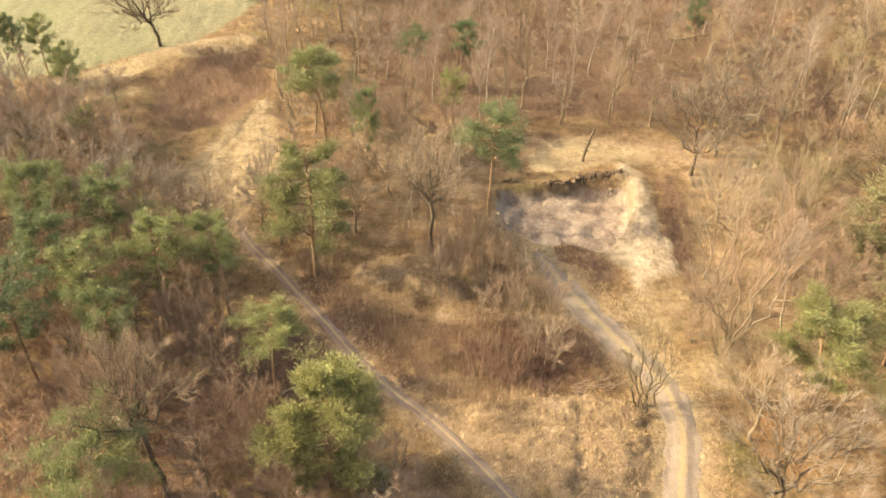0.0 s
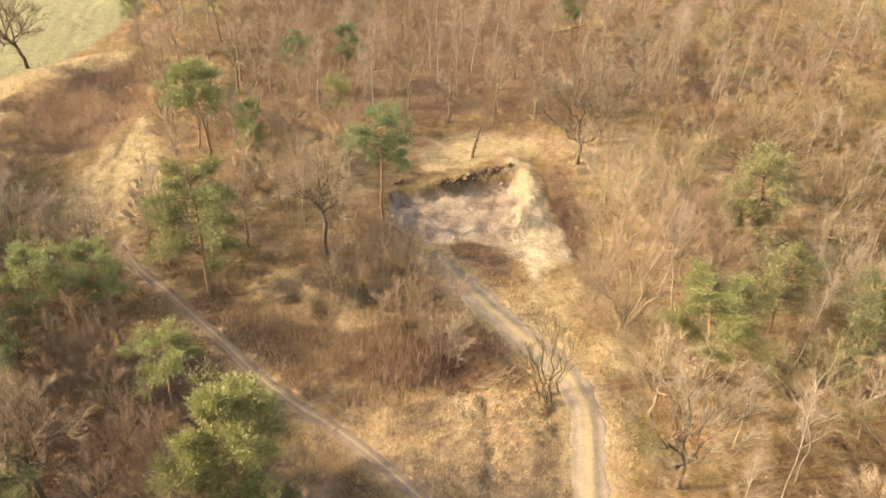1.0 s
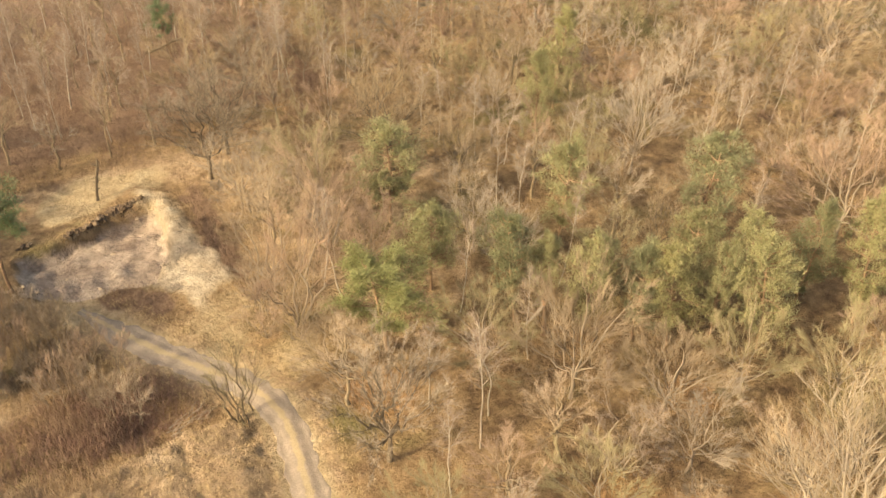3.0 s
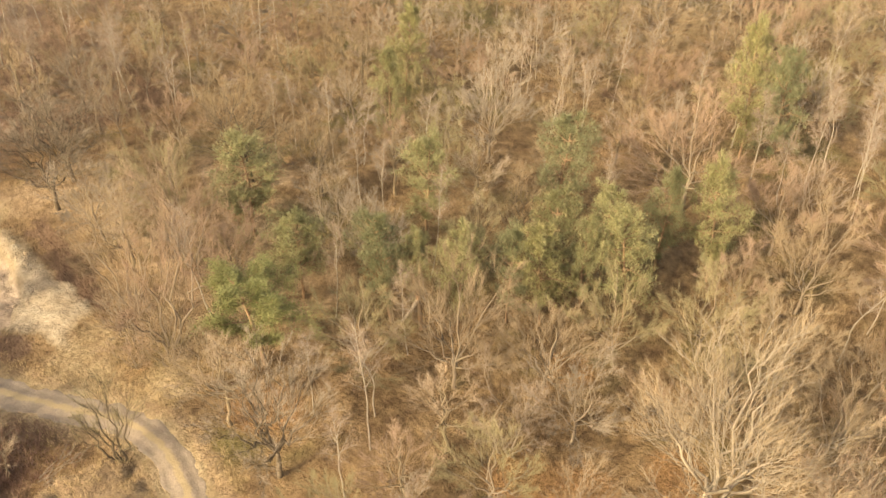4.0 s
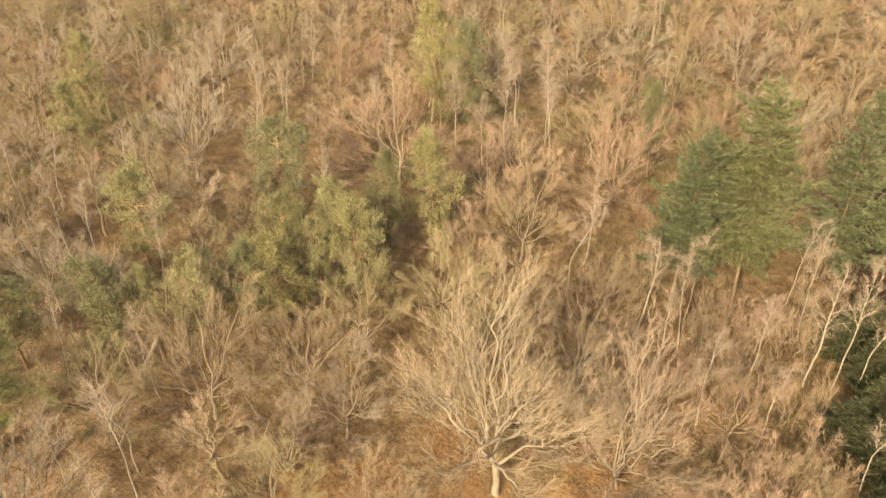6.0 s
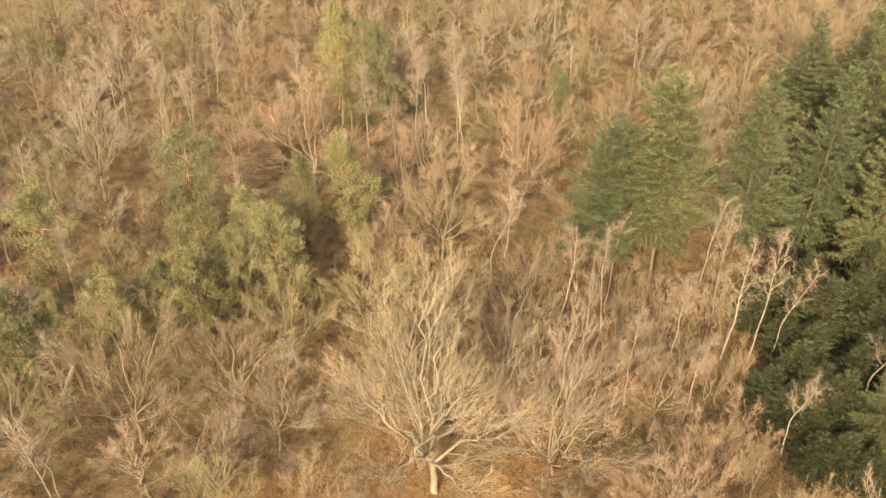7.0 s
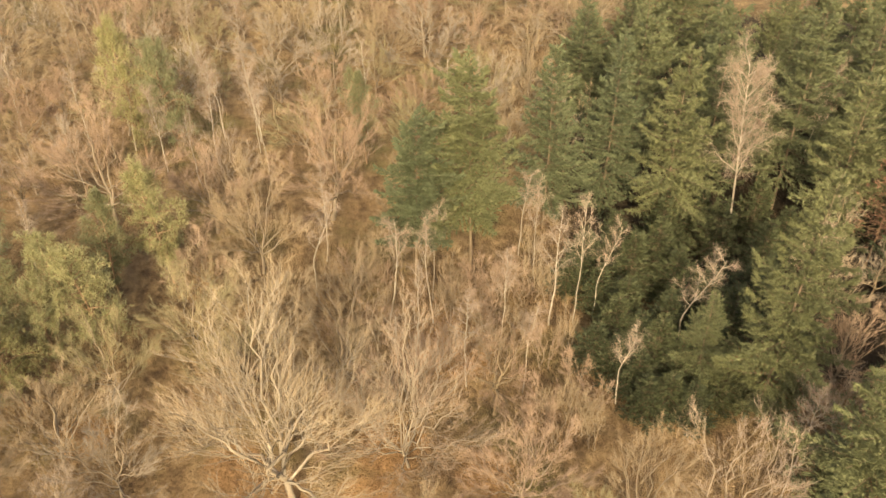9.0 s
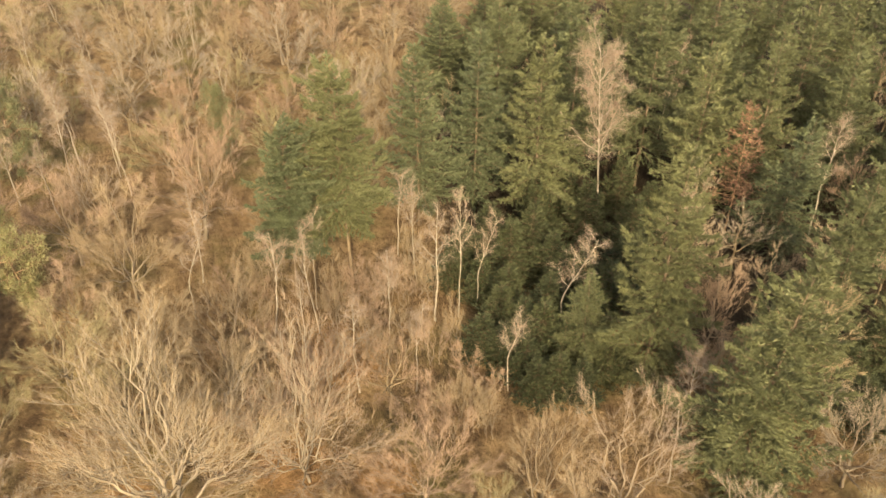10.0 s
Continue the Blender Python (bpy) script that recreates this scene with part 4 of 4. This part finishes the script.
plant(DEAD_FIR, 56.9, -31.6, 1.0, 1.0, "dead conifer with rust-red withered needles", "fir tree", "conifers", 10)
plant(UMBRELLA_PINE, -11.9, 39.3, 0.64, 0.85, "leaning pine with reddish trunk and flat one-sided crown", "pine tree", "pines", 130, tilt=(0, 8))
# understory firs whose dark colour stands in for shade between the tall firs
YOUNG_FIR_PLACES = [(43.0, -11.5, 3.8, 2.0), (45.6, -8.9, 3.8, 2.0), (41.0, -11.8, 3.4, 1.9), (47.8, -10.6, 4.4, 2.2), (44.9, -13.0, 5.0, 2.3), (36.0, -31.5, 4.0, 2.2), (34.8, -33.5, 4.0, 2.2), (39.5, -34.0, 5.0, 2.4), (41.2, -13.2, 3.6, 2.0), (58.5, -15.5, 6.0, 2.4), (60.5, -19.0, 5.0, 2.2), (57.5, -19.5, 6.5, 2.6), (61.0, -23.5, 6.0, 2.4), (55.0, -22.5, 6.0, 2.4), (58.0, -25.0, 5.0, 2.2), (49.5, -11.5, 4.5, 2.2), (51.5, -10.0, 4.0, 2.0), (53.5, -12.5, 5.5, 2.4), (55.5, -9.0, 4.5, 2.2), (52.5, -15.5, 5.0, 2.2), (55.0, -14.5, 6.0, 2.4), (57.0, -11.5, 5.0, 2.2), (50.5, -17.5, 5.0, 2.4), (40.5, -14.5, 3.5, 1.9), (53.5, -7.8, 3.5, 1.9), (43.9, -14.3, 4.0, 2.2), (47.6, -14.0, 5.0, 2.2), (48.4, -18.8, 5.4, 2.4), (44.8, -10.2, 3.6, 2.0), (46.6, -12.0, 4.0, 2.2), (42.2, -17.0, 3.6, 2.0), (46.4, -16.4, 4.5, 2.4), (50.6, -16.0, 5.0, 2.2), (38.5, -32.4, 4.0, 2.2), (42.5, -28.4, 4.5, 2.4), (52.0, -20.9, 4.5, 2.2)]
known(YOUNG_FIR_PLACES, [YOUNG_FIR], 6.0, 2.4, "young conifer, dark green with the shade of tall firs painted in", "fir tree", "conifers")
planted += [(-6.6, 33.4, 3.2), (56.9, -31.6, 1.5), (-11.6, 39.6, 2.2)]

# ================= the rest of the wood =================
FRONT = [(-2.0, 41.0), (1.0, 22.0), (16.5, 22.0), (17.0, 38.0), (14.0, 46.0), (3.0, 48.0)]
OPEN = [(PLATEAU, 0.8), (RAMP, 1.0), (HOLLOW, 1.0), (FRONT, 0.5)]
CLEARING = [(3.0, 44.0), (13.0, 38.0), (18.5, 41.0), (19.0, 54.0), (20.0, 66.0), (21.0, 75.0), (6.0, 77.0), (0.5, 66.0), (0.5, 58.0)]
STAND = [(-6.0, 53.5), (-1.0, 49.0), (2.0, 43.5), (6.5, 42.0), (8.0, 46.0), (5.5, 53.0), (1.0, 59.0), (-5.0, 60.0)]
SANDY = [(-33.0, 58.0), (-16.5, 58.0), (-16.0, 72.0), (-21.5, 86.0), (-24.0, 97.0), (-36.0, 92.0)]
MIDDLE = [(-14.0, 54.0), (2.0, 34.0), (6.0, 40.0), (2.0, 56.0), (-6.0, 58.0)]


def free_for_trees(x, y):
    X, Y = np.array([x]), np.array([y])
    if min(near_line(X, Y, ROAD)[0] - 2.2, near_line(X, Y, FOOTPATH)[0] - 1.5) < 0 or x * x + y * y < 24 ** 2:
        return False
    if brown_scrub(X, Y)[0] > 0.6 or any(inside(X, Y, list(c), s)[0] > 0.3 for c, s in OPEN) or inside(X, Y, FIELD, 1.0)[0] > 0.2 or inside(X, Y, CLEARING, 1.0)[0] > 0.4 or inside(X, Y, SANDY, 1.0)[0] > 0.5:
        return False
    return True


def hides(x, y, h):
    """Whether a tree there would stand before the path, the road or the pit, or throw its shadow on the near path."""
    d = math.hypot(x, y)
    s = np.arange(1.0, 1.25 * h, 0.8)
    X, Y = x + s * x / d, y + s * y / d
    seen = np.minimum(near_line(X, Y, FOOTPATH), near_line(X, Y, ROAD)).min() < 1.1 or inside(X, Y, PIT, 0.5).max() > 0.5
    return seen or (y < 47 and near_line(x + s, np.full(len(s), y), FOOTPATH).min() < 0.8)


def spaced(x, y, gap):
    return all((x - a) ** 2 + (y - b) ** 2 > (gap + r) ** 2 for a, b, r in planted)


def fill(tries, most):
    made = 0
    for _ in range(tries):
        a, d = radians(rnd.uniform(-52, 132)), math.sqrt(rnd.uniform(25 ** 2, 120 ** 2))
        x, y = d * math.cos(a), d * math.sin(a)
        pick, span = rnd.random(), 0.5
        north = y > 74 and x < 19 + 0.85 * (y - 76)
        west = x < -8
        if north:
            kind, h, r = ("birch", rnd.uniform(6.5, 9.5), rnd.uniform(1.2, 2.1)) if pick < 0.25 else ("slim", rnd.uniform(6, 9.5), rnd.uniform(1.4, 2.6))
            if pick > 0.93:
                kind, h, r = "pine", rnd.uniform(7, 9), 1.8
            gap = 2.15
        elif west:
            kind, h, r = ("slim", rnd.uniform(6, 9), rnd.uniform(1.6, 2.6)) if pick < 0.4 else ("sapling", rnd.uniform(4, 7), rnd.uniform(1.2, 2.2)) if pick < 0.65 else ("fuzzy", rnd.uniform(5, 7.5), rnd.uniform(1.9, 2.8))
            if pick > 0.9 and x < -27:
                kind, h, r = "pine", rnd.uniform(7.5, 9.5), rnd.uniform(1.9, 2.6)
            gap = 0.9
        elif inside(np.array([x]), np.array([y]), FIRWOOD, 1.0)[0] > 0.5:
            kind, h, r = ("fir", rnd.uniform(12, 18), rnd.uniform(3, 4)) if pick < 0.30 and d > 62 else ("slim", rnd.uniform(6, 9), rnd.uniform(1.6, 2.4)) if pick < 0.8 else ("birch", rnd.uniform(7, 10), rnd.uniform(1.4, 2.2))
            gap = 2.2
        else:
            kind, h, r = (("beech", rnd.uniform(7.0, 10.5), rnd.uniform(2.6, 4.6)) if pick < 0.66 else ("ash", rnd.uniform(6.0, 8.5), rnd.uniform(2.2, 3.2)) if pick < 0.76
                          else ("slim", rnd.uniform(6.5, 9.0), rnd.uniform(2.0, 3.0)) if pick < 0.82 else ("oak", rnd.uniform(7.0, 9.5), rnd.uniform(2.8, 4.0)) if pick < 0.93 else ("slender", rnd.uniform(8, 10.5), rnd.uniform(1.3, 1.9)))
            if d > 68 and kind == "beech":
                r *= 1.18
            gap = 0.66 * r
            span = 0.66
            if d < 46:
                h = min(h, 7.5)
        if 35 < x < 47 and -17 < y < -4.5 or x < -25 and y > 78 or 40 < x < 58 and -20 < y < -8 or gap == 2.2 and (d > 104 or y < -0.95 * x) or gap == 2.2 and kind != "fir" and pick > 0.62:
            continue
        if x < 19 and hides(x, y, h) or not spaced(x, y, gap) or not free_for_trees(x, y) or inside(np.array([x]), np.array([y]), MIDDLE, 1.0)[0] > 0.5:
            continue
        kinds, h0, r0, label, category, group = TABLE[kind]
        if west and y < 52 and kind in ("slim", "sapling", "fuzzy"):
            kinds = kinds[-1:]
        if 38 < x < 58 and -9 < y < 8 and kind in ("beech", "oak", "ash"):
            kinds, h0, r0, label, category, group = TABLE["slender"]
            h, r = 1.05 * h, 0.5 * r
        elif d > 70 and kind in ("beech", "oak", "ash"):
            kinds, h0, r0 = FAR_FANS, 12.0, 4.0
            label, category, group = TABLE["beech"][3:]
        elif kind == "fir" or d > 70 and kind == "slim":
            kinds = FAR_SLIM if kind == "slim" else FAR_FIRS
        plant(rnd.choice(kinds), x, y, h / h0, r / r0, label, category, group, rnd.uniform(0, 360), 0.0, (rnd.gauss(0, 2.5), rnd.gauss(0, 2.5)))
        planted.append((x, y, span * r))
        made += 1
        if made > most:
            return


TABLE = {
    "slender": (SLENDER, 11.0, 2.2, "slender crooked birch with few branches", "birch tree", "birches"),
    "birch": (BIRCHES, 11.0, 2.4, "leafless birch with slender white trunk", "birch tree", "birches"),
    "slim": (SLIM, 11.0, 2.3, "slim leafless tree with dark trunk and fine twigs", "bare tree", "bare trees"),
    "sapling": (SAPLINGS, 6.0, 1.5, "leafless young tree with thin reddish twigs", "sapling", "saplings"),
    "ash": (ASHES, 10.0, 2.6, "leafless tree of several pale stems", "bare tree", "bare trees"),
    "beech": (BEECHES, 12.0, 4.0, "leafless tree with pale ascending limbs", "bare tree", "bare trees"),
    "fuzzy": (FUZZY, 8.0, 2.8, "leafless shrubby tree with fuzzy rosy-grey crown", "bare tree", "bare trees"),
    "oak": (OAKS, 12.0, 4.2, "leafless spreading oak with dark limbs", "oak tree", "oaks"),
    "pine": (PINES, 11.0, 3.0, "Scots pine with bare lower trunk and tufted green crown", "pine tree", "pines"),
    "fir": (FIRS, 18.0, 4.4, "tall dark green conifer with layered drooping boughs", "fir tree", "conifers"),
}
fill(14000, 1000)

# thin young trees and suckers between the great beeches and the firs
for _ in range(170):
    x, y = rnd.uniform(37, 57), rnd.uniform(-9, 9)
    if spaced(x, y, 0.25):
        plant(rnd.choice(SAPLINGS[1:]), x, y, rnd.uniform(0.5, 0.9), rnd.uniform(0.7, 1.2), "leafless young tree with thin reddish twigs", "sapling", "saplings", rnd.uniform(0, 360))
        planted.append((x, y, 0.7))

# saplings and thin stems on the strip between path and road
for _ in range(230):
    x, y = rnd.uniform(-10, 7), rnd.uniform(40, 62)
    if inside(np.array([x]), np.array([y]), STAND, 0.5)[0] > 0.5 and near_line(np.array([x]), np.array([y]), ROAD)[0] > 1.8 and spaced(x, y, 0.35):
        plant(rnd.choice(SAPLINGS), x, y, rnd.uniform(0.5, 0.95), rnd.uniform(0.6, 1.1), "leafless young tree with thin reddish twigs", "sapling", "saplings", rnd.uniform(0, 360))
        planted.append((x, y, 0.6))


# ================= undergrowth =================
def spray_field(name, mat, centres, per, reach, tall, width, seed, label, category, upright=1.6):
    """Thin upright stems round many centres, as one piece of stuff."""
    rng = np.random.RandomState(seed)
    c = np.repeat(np.asarray(centres), per, axis=0)
    p = c + rng.normal(size=c.shape) * reach
    d = np.c_[rng.normal(size=(len(c), 2)) * 0.6, np.full(len(c), upright) + rng.rand(len(c))]
    d /= np.linalg.norm(d, axis=1)[:, None]
    length = tall * rng.uniform(0.4, 1.15, len(c))
    side = np.cross(d, rng.normal(size=d.shape))
    side /= np.linalg.norm(side, axis=1)[:, None]
    base = np.c_[p, height_at(p[:, 0], p[:, 1]) - 0.05]
    w = (width * rng.uniform(0.6, 1.3, len(c)))[:, None] / 2
    V = np.stack([base - side * w, base + side * w, base + d * length[:, None]], 1).reshape(-1, 3)
    me = mesh_from(name, V, np.arange(len(V)).reshape(-1, 3))
    me.materials.append(mat)
    return tagged(new(name, me), label, category, kind="stuff")


def scatter(count, box, test, seed):
    r2 = np.random.RandomState(seed)
    p = np.c_[r2.uniform(box[0], box[1], count), r2.uniform(box[2], box[3], count)]
    return p[test(p[:, 0], p[:, 1])]


def wild(x, y):
    pit, bank, back, plateau, slope, hollow, field, road, path = masks(x, y)
    return (np.maximum.reduce([pit, bank, back, plateau, slope, field]) < 0.3) & (road > 2.3) & (path > 1.4) & (leaf_bed(x, y) < 0.25) & (lumps(x, y, 11, 41) > np.where(x < 4, -0.6, np.where(x > 20, 0.1, 0.15)))


def heathy(x, y):
    pit, bank, back, plateau, slope, hollow, field, road, path = masks(x, y)
    return (brown_scrub(x, y) > 0.55) | ((hollow > 0.4) & (lumps(x, y, 4, 53) > -0.4)) | ((y > 74) & (x > -16) & (x < 44) & (lumps(x, y, 12, 43) > 0.0) & (field < 0.2) & (back < 0.2))


def shrubby(x, y):
    return (inside(x, y, MIDDLE, 1.0) > 0.4) & (ledge_line(x, y) > 1.9) & (lumps(x, y, 5, 47) > 0.1) & (near_line(x, y, FOOTPATH) > 1.6)


def grassy(x, y):
    pit, bank, back, plateau, slope, hollow, field, road, path = masks(x, y)
    return ((plateau > 0.5) | (ledge_line(x, y) < 1.7) | ((path < 2.4) & (path > 0.65)) | ((road < 3.0) & (road > 1.6))) & (lumps(x, y, 3, 49) > -0.6) & (pit < 0.2) & (bank < 0.2)


spray_field("undergrowth", BRUSH, scatter(12000, (-60, 98, -60, 112), wild, 1), 20, 0.7, 1.5, 0.02, 2, "leafless brown undergrowth on the forest floor", "undergrowth", 1.2)
spray_field("heather", HEATHER, scatter(15000, (-36, 46, 40, 112), heathy, 3), 12, 0.45, 1.0, 0.03, 4, "dark reddish-brown heather and bramble scrub", "scrub", 0.9)
def brambly(x, y):
    return (1.5 - np.hypot((x - 4.8) * 0.50, y - 43.7) / 2.4 + 0.75 * lumps(x, y, 1.3, 57) > 0.35) & (near_line(x, y, ROAD) > 1.8)


spray_field("bramble_patch", BRAMBLE, scatter(4200, (-2, 12, 39, 50), brambly, 9), 8, 0.3, 0.9, 0.03, 10, "dark red-brown bramble thicket below the grassy bank", "bramble", 0.8)
spray_field("thicket", THICKET, scatter(3800, (-15, 8, 36, 60), shrubby, 5), 12, 0.45, 1.5, 0.024, 6, "dense leafless thicket of thin reddish stems", "thicket", 1.8)
spray_field("dry_grass", STRAW, scatter(20000, (-22, 20, 22, 64), grassy, 7), 8, 0.13, 0.42, 0.035, 8, "pale yellow dry grass tussocks", "grass", 0.9)


# ================= small things in the clearing =================
def part(name, verts, faces, mat, parent, label=""):
    me = mesh_from(name, verts, faces)
    me.materials.append(mat)
    ob = new(name, me)
    ob.parent = parent
    if label:
        ob["label"] = label
    return ob


def stand(name, x, y, label, category, spin=0.0, group="", lift=0.0):
    root = new(name)
    root.empty_display_size = 0.3
    root.matrix_world = pose(x, y, ground_z(x, y) + lift, 0, 0, spin)
    return tagged(root, label, category, group)


def wood_part(name, w, mat, parent, label=""):
    return part(name, [tuple(v) for v in w.verts], w.faces, mat, parent, label)


def lump_mesh(name, seed, sx, sy, sz, rough, mat):
    bm = bmesh.new()
    bmesh.ops.create_icosphere(bm, subdivisions=2, radius=0.5)
    for v in bm.verts:
        n = noise.noise(v.co * 2.3 + Vector((seed * 7.1, 0, 0)))
        v.co = Vector((v.co.x * sx, v.co.y * sy, v.co.z * sz)) * (1 + rough * n)
    me = bpy.data.meshes.new(name)
    bm.to_mesh(me)
    bm.free()
    me.materials.append(mat)
    return me


def build_turf_edge():
    """The torn turf that overhangs the head of the sand pit, with hanging roots."""
    root = stand("turf_edge", 9.0, 66.6, "dark torn turf with hanging roots on the pit's rim", "turf")
    inv = root.matrix_world.inverted()
    shapes = [lump_mesh("clod", 300 + i, 1.2, 0.8, 0.5, 0.9, TURF) for i in range(5)]
    r = random.Random(5)
    roots = Wood(77)
    for k in range(280):
        f = r.random() ** 0.8
        x, y = 3.4 + 11.6 * f + r.gauss(0, 0.12), 66.1 + 1.2 * f + 0.35 * math.sin(9 * f) + r.gauss(0, 0.12)
        z = ground_z(x, y + 0.9) - (0.04 if k % 2 else 0.4) + r.gauss(0, 0.14)
        size = r.uniform(0.18, 0.5) * (1.5 if 0.6 < f < 0.95 else 1.0)
        ob = new("clod", r.choice(shapes))
        ob.parent = root
        ob.matrix_basis = inv @ pose(x, y, z, r.uniform(-25, 25), r.uniform(-25, 25), r.uniform(0, 360)) @ Matrix.Diagonal((size, size, size, 1))
        for _ in range(3):
            a = Vector((x + r.gauss(0, 0.25), y - 0.25, z - 0.1))
            pts = roots.line(a, Vector((r.gauss(0, 0.3), -0.5, -1)), r.uniform(0.4, 1.1), 3, 0.25, -0.1)
            roots.tube([inv @ p for p in pts], [0.03, 0.022, 0.015, 0.006], 3)
    wood_part("root_fringe", roots, BARK_OAK, root, "thin dark hanging roots")


def build_snag(x, y, h):
    root = stand("dead_snag", x, y, "broken dead tree trunk with stub branches on the sand", "dead tree")
    w, b = Wood(3), Wood(4)
    trunk = w.line(Vector((0, 0, -0.2)), Vector((0.10, 0, 1)), h + 0.2, 7, 0.05, 0.03)
    w.tube(trunk, [0.17, 0.13, 0.125, 0.12, 0.11, 0.10, 0.09, 0.07], 7)
    for k in range(22):
        p = trunk[2 + k % 5]
        limb = b.line(p, Vector((math.cos(2.4 * k), math.sin(2.4 * k), 0.7)), b.r.uniform(0.35, 1.0), 3, 0.15, 0.05)
        b.tube(limb, [0.055, 0.042, 0.03, 0.012], 4)
    wood_part("trunk", w, BARK_DARK, root)
    wood_part("limb_stubs", b, BARK_DARK, root)["kind"] = "stuff"


def build_log(name, x, y, length, radius, spin, mat, label, limbs=0, seed=1):
    root = stand(name, x, y, label, "log", spin, "fallen wood", radius * 0.7)
    w, b = Wood(seed), Wood(seed + 1)
    body = w.line(Vector((-length / 2, 0, 0)), Vector((1, 0, 0)), length, 7, 0.04, 0.0)
    w.tube(body, [radius * (1 - 0.55 * i / 7) for i in range(8)], 8)
    wood_part("trunk", w, mat, root)
    for k in range(limbs):
        p = body[2 + k % 5]
        limb = b.line(p, Vector((0.5, math.cos(2.0 * k), abs(math.sin(2.0 * k)) + 0.2)), b.r.uniform(0.25, 0.5) * length, 4, 0.2, 0.0)
        b.tube(limb, [radius * 0.4, radius * 0.32, radius * 0.25, radius * 0.16, 0.008], 4)
    if limbs:
        wood_part("branches", b, mat, root)["kind"] = "stuff"


def build_broken_tree(x, y):
    root = stand("broken_tree", x, y, "snapped tree with torn orange heartwood and fallen top", "dead tree")
    w, t, top = Wood(11), Wood(12), Wood(13)
    trunk = w.line(Vector((0, 0, -0.2)), Vector((0.05, 0.02, 1)), 3.0, 5, 0.06, 0.02)
    w.tube(trunk, [0.20, 0.17, 0.16, 0.15, 0.14, 0.12], 8)
    for k in range(9):
        t.tube(t.line(trunk[5] + Vector((0.1 * math.cos(k), 0.1 * math.sin(k), -0.1)), Vector((0.1 * math.cos(k), 0.1 * math.sin(k), 1)), t.r.uniform(0.4, 1.3), 2, 0.05, 0), [0.06, 0.04, 0.005], 4)
    fall = top.line(trunk[5], Vector((-1, -0.3, -0.35)), 5.5, 6, 0.08, -0.05)
    top.tube(fall, [0.15, 0.13, 0.11, 0.09, 0.07, 0.05, 0.02], 6)
    for k in range(12):
        top.tube(top.line(fall[1 + k % 5], Vector((-0.6, math.cos(2 * k), math.sin(2 * k) * 0.6)), top.r.uniform(0.8, 1.8), 3, 0.15, 0), [0.04, 0.03, 0.018, 0.006], 4)
    wood_part("trunk", w, BARK_PINE, root)
    wood_part("torn_wood", t, TORN_WOOD, root, "splintered orange heartwood")
    wood_part("fallen_top", top, DEADWOOD, root, "pale fallen treetop")


def build_brush_heap(x, y, spin):
    root = stand("brushwood_heap", x, y, "heap of grey dead branches at the bank's edge", "brushwood", spin)
    r = random.Random(21)
    for k in range(30):
        w = Wood(400 + k)
        a = r.uniform(-0.5, 0.5)
        p = Vector((r.uniform(-1.5, 1.2), r.uniform(-0.5, 0.5), r.uniform(0.05, 0.6)))
        w.tube(w.line(p, Vector((math.cos(a), math.sin(a), r.uniform(-0.05, 0.25))), r.uniform(0.5, 1.3), 3, 0.16, 0), [0.028, 0.022, 0.015, 0.005], 4)
        wood_part("branch", w, DEADWOOD, root)


CLAY_LUMP = bark_material("clay_lump", (0.30, 0.225, 0.16), (0.52, 0.41, 0.30), (4.0, 4.0, 4.0), 0.5)


def build_stones():
    shapes = [lump_mesh("stone", 320 + i, 0.5, 0.4, 0.3, 0.8, CLAY_LUMP) for i in range(3)]
    r = random.Random(9)
    for x, y in ((3.4, 61.2), (4.2, 60.7), (5.0, 60.3), (14.2, 58.6), (13.4, 57.5), (12.2, 58.2), (6.6, 62.2), (10.8, 63.8), (8.6, 59.6), (13.9, 66.4)):
        ob = new("stone", r.choice(shapes))
        s = r.uniform(0.35, 0.9)
        ob.matrix_world = pose(x, y, ground_z(x, y) + 0.05, 0, 0, r.uniform(0, 360)) @ Matrix.Diagonal((s, s, s, 1))
        tagged(ob, "pale lump of sandstone on the pit floor", "stone", "stones in the pit")


build_turf_edge()
build_snag(11.7, 70.2, 3.9)
build_log("fallen_log", 10.4, 57.7, 3.4, 0.14, 4, DEADWOOD, "pale fallen log across the pit's mouth", 2, 31)
build_log("fallen_log", 21.3, 100.0, 5.0, 0.22, 6, BARK_OAK, "dark fallen log in the scrub", 0, 33)
build_log("fallen_log", 28.2, 99.4, 5.5, 0.22, 12, BARK_OAK, "dark fallen log in the scrub", 2, 35)
build_log("fallen_branch", 8.5, 40.3, 1.5, 0.045, 20, DEADWOOD, "bleached fallen branch on the bank", 4, 37)
build_log("fallen_branch", -10.6, 40.2, 2.8, 0.09, 35, DEADWOOD, "bleached broken branch hanging by a pine", 5, 39)
build_broken_tree(33.6, 34.2)
build_brush_heap(9.2, 40.6, 12)
build_stones()
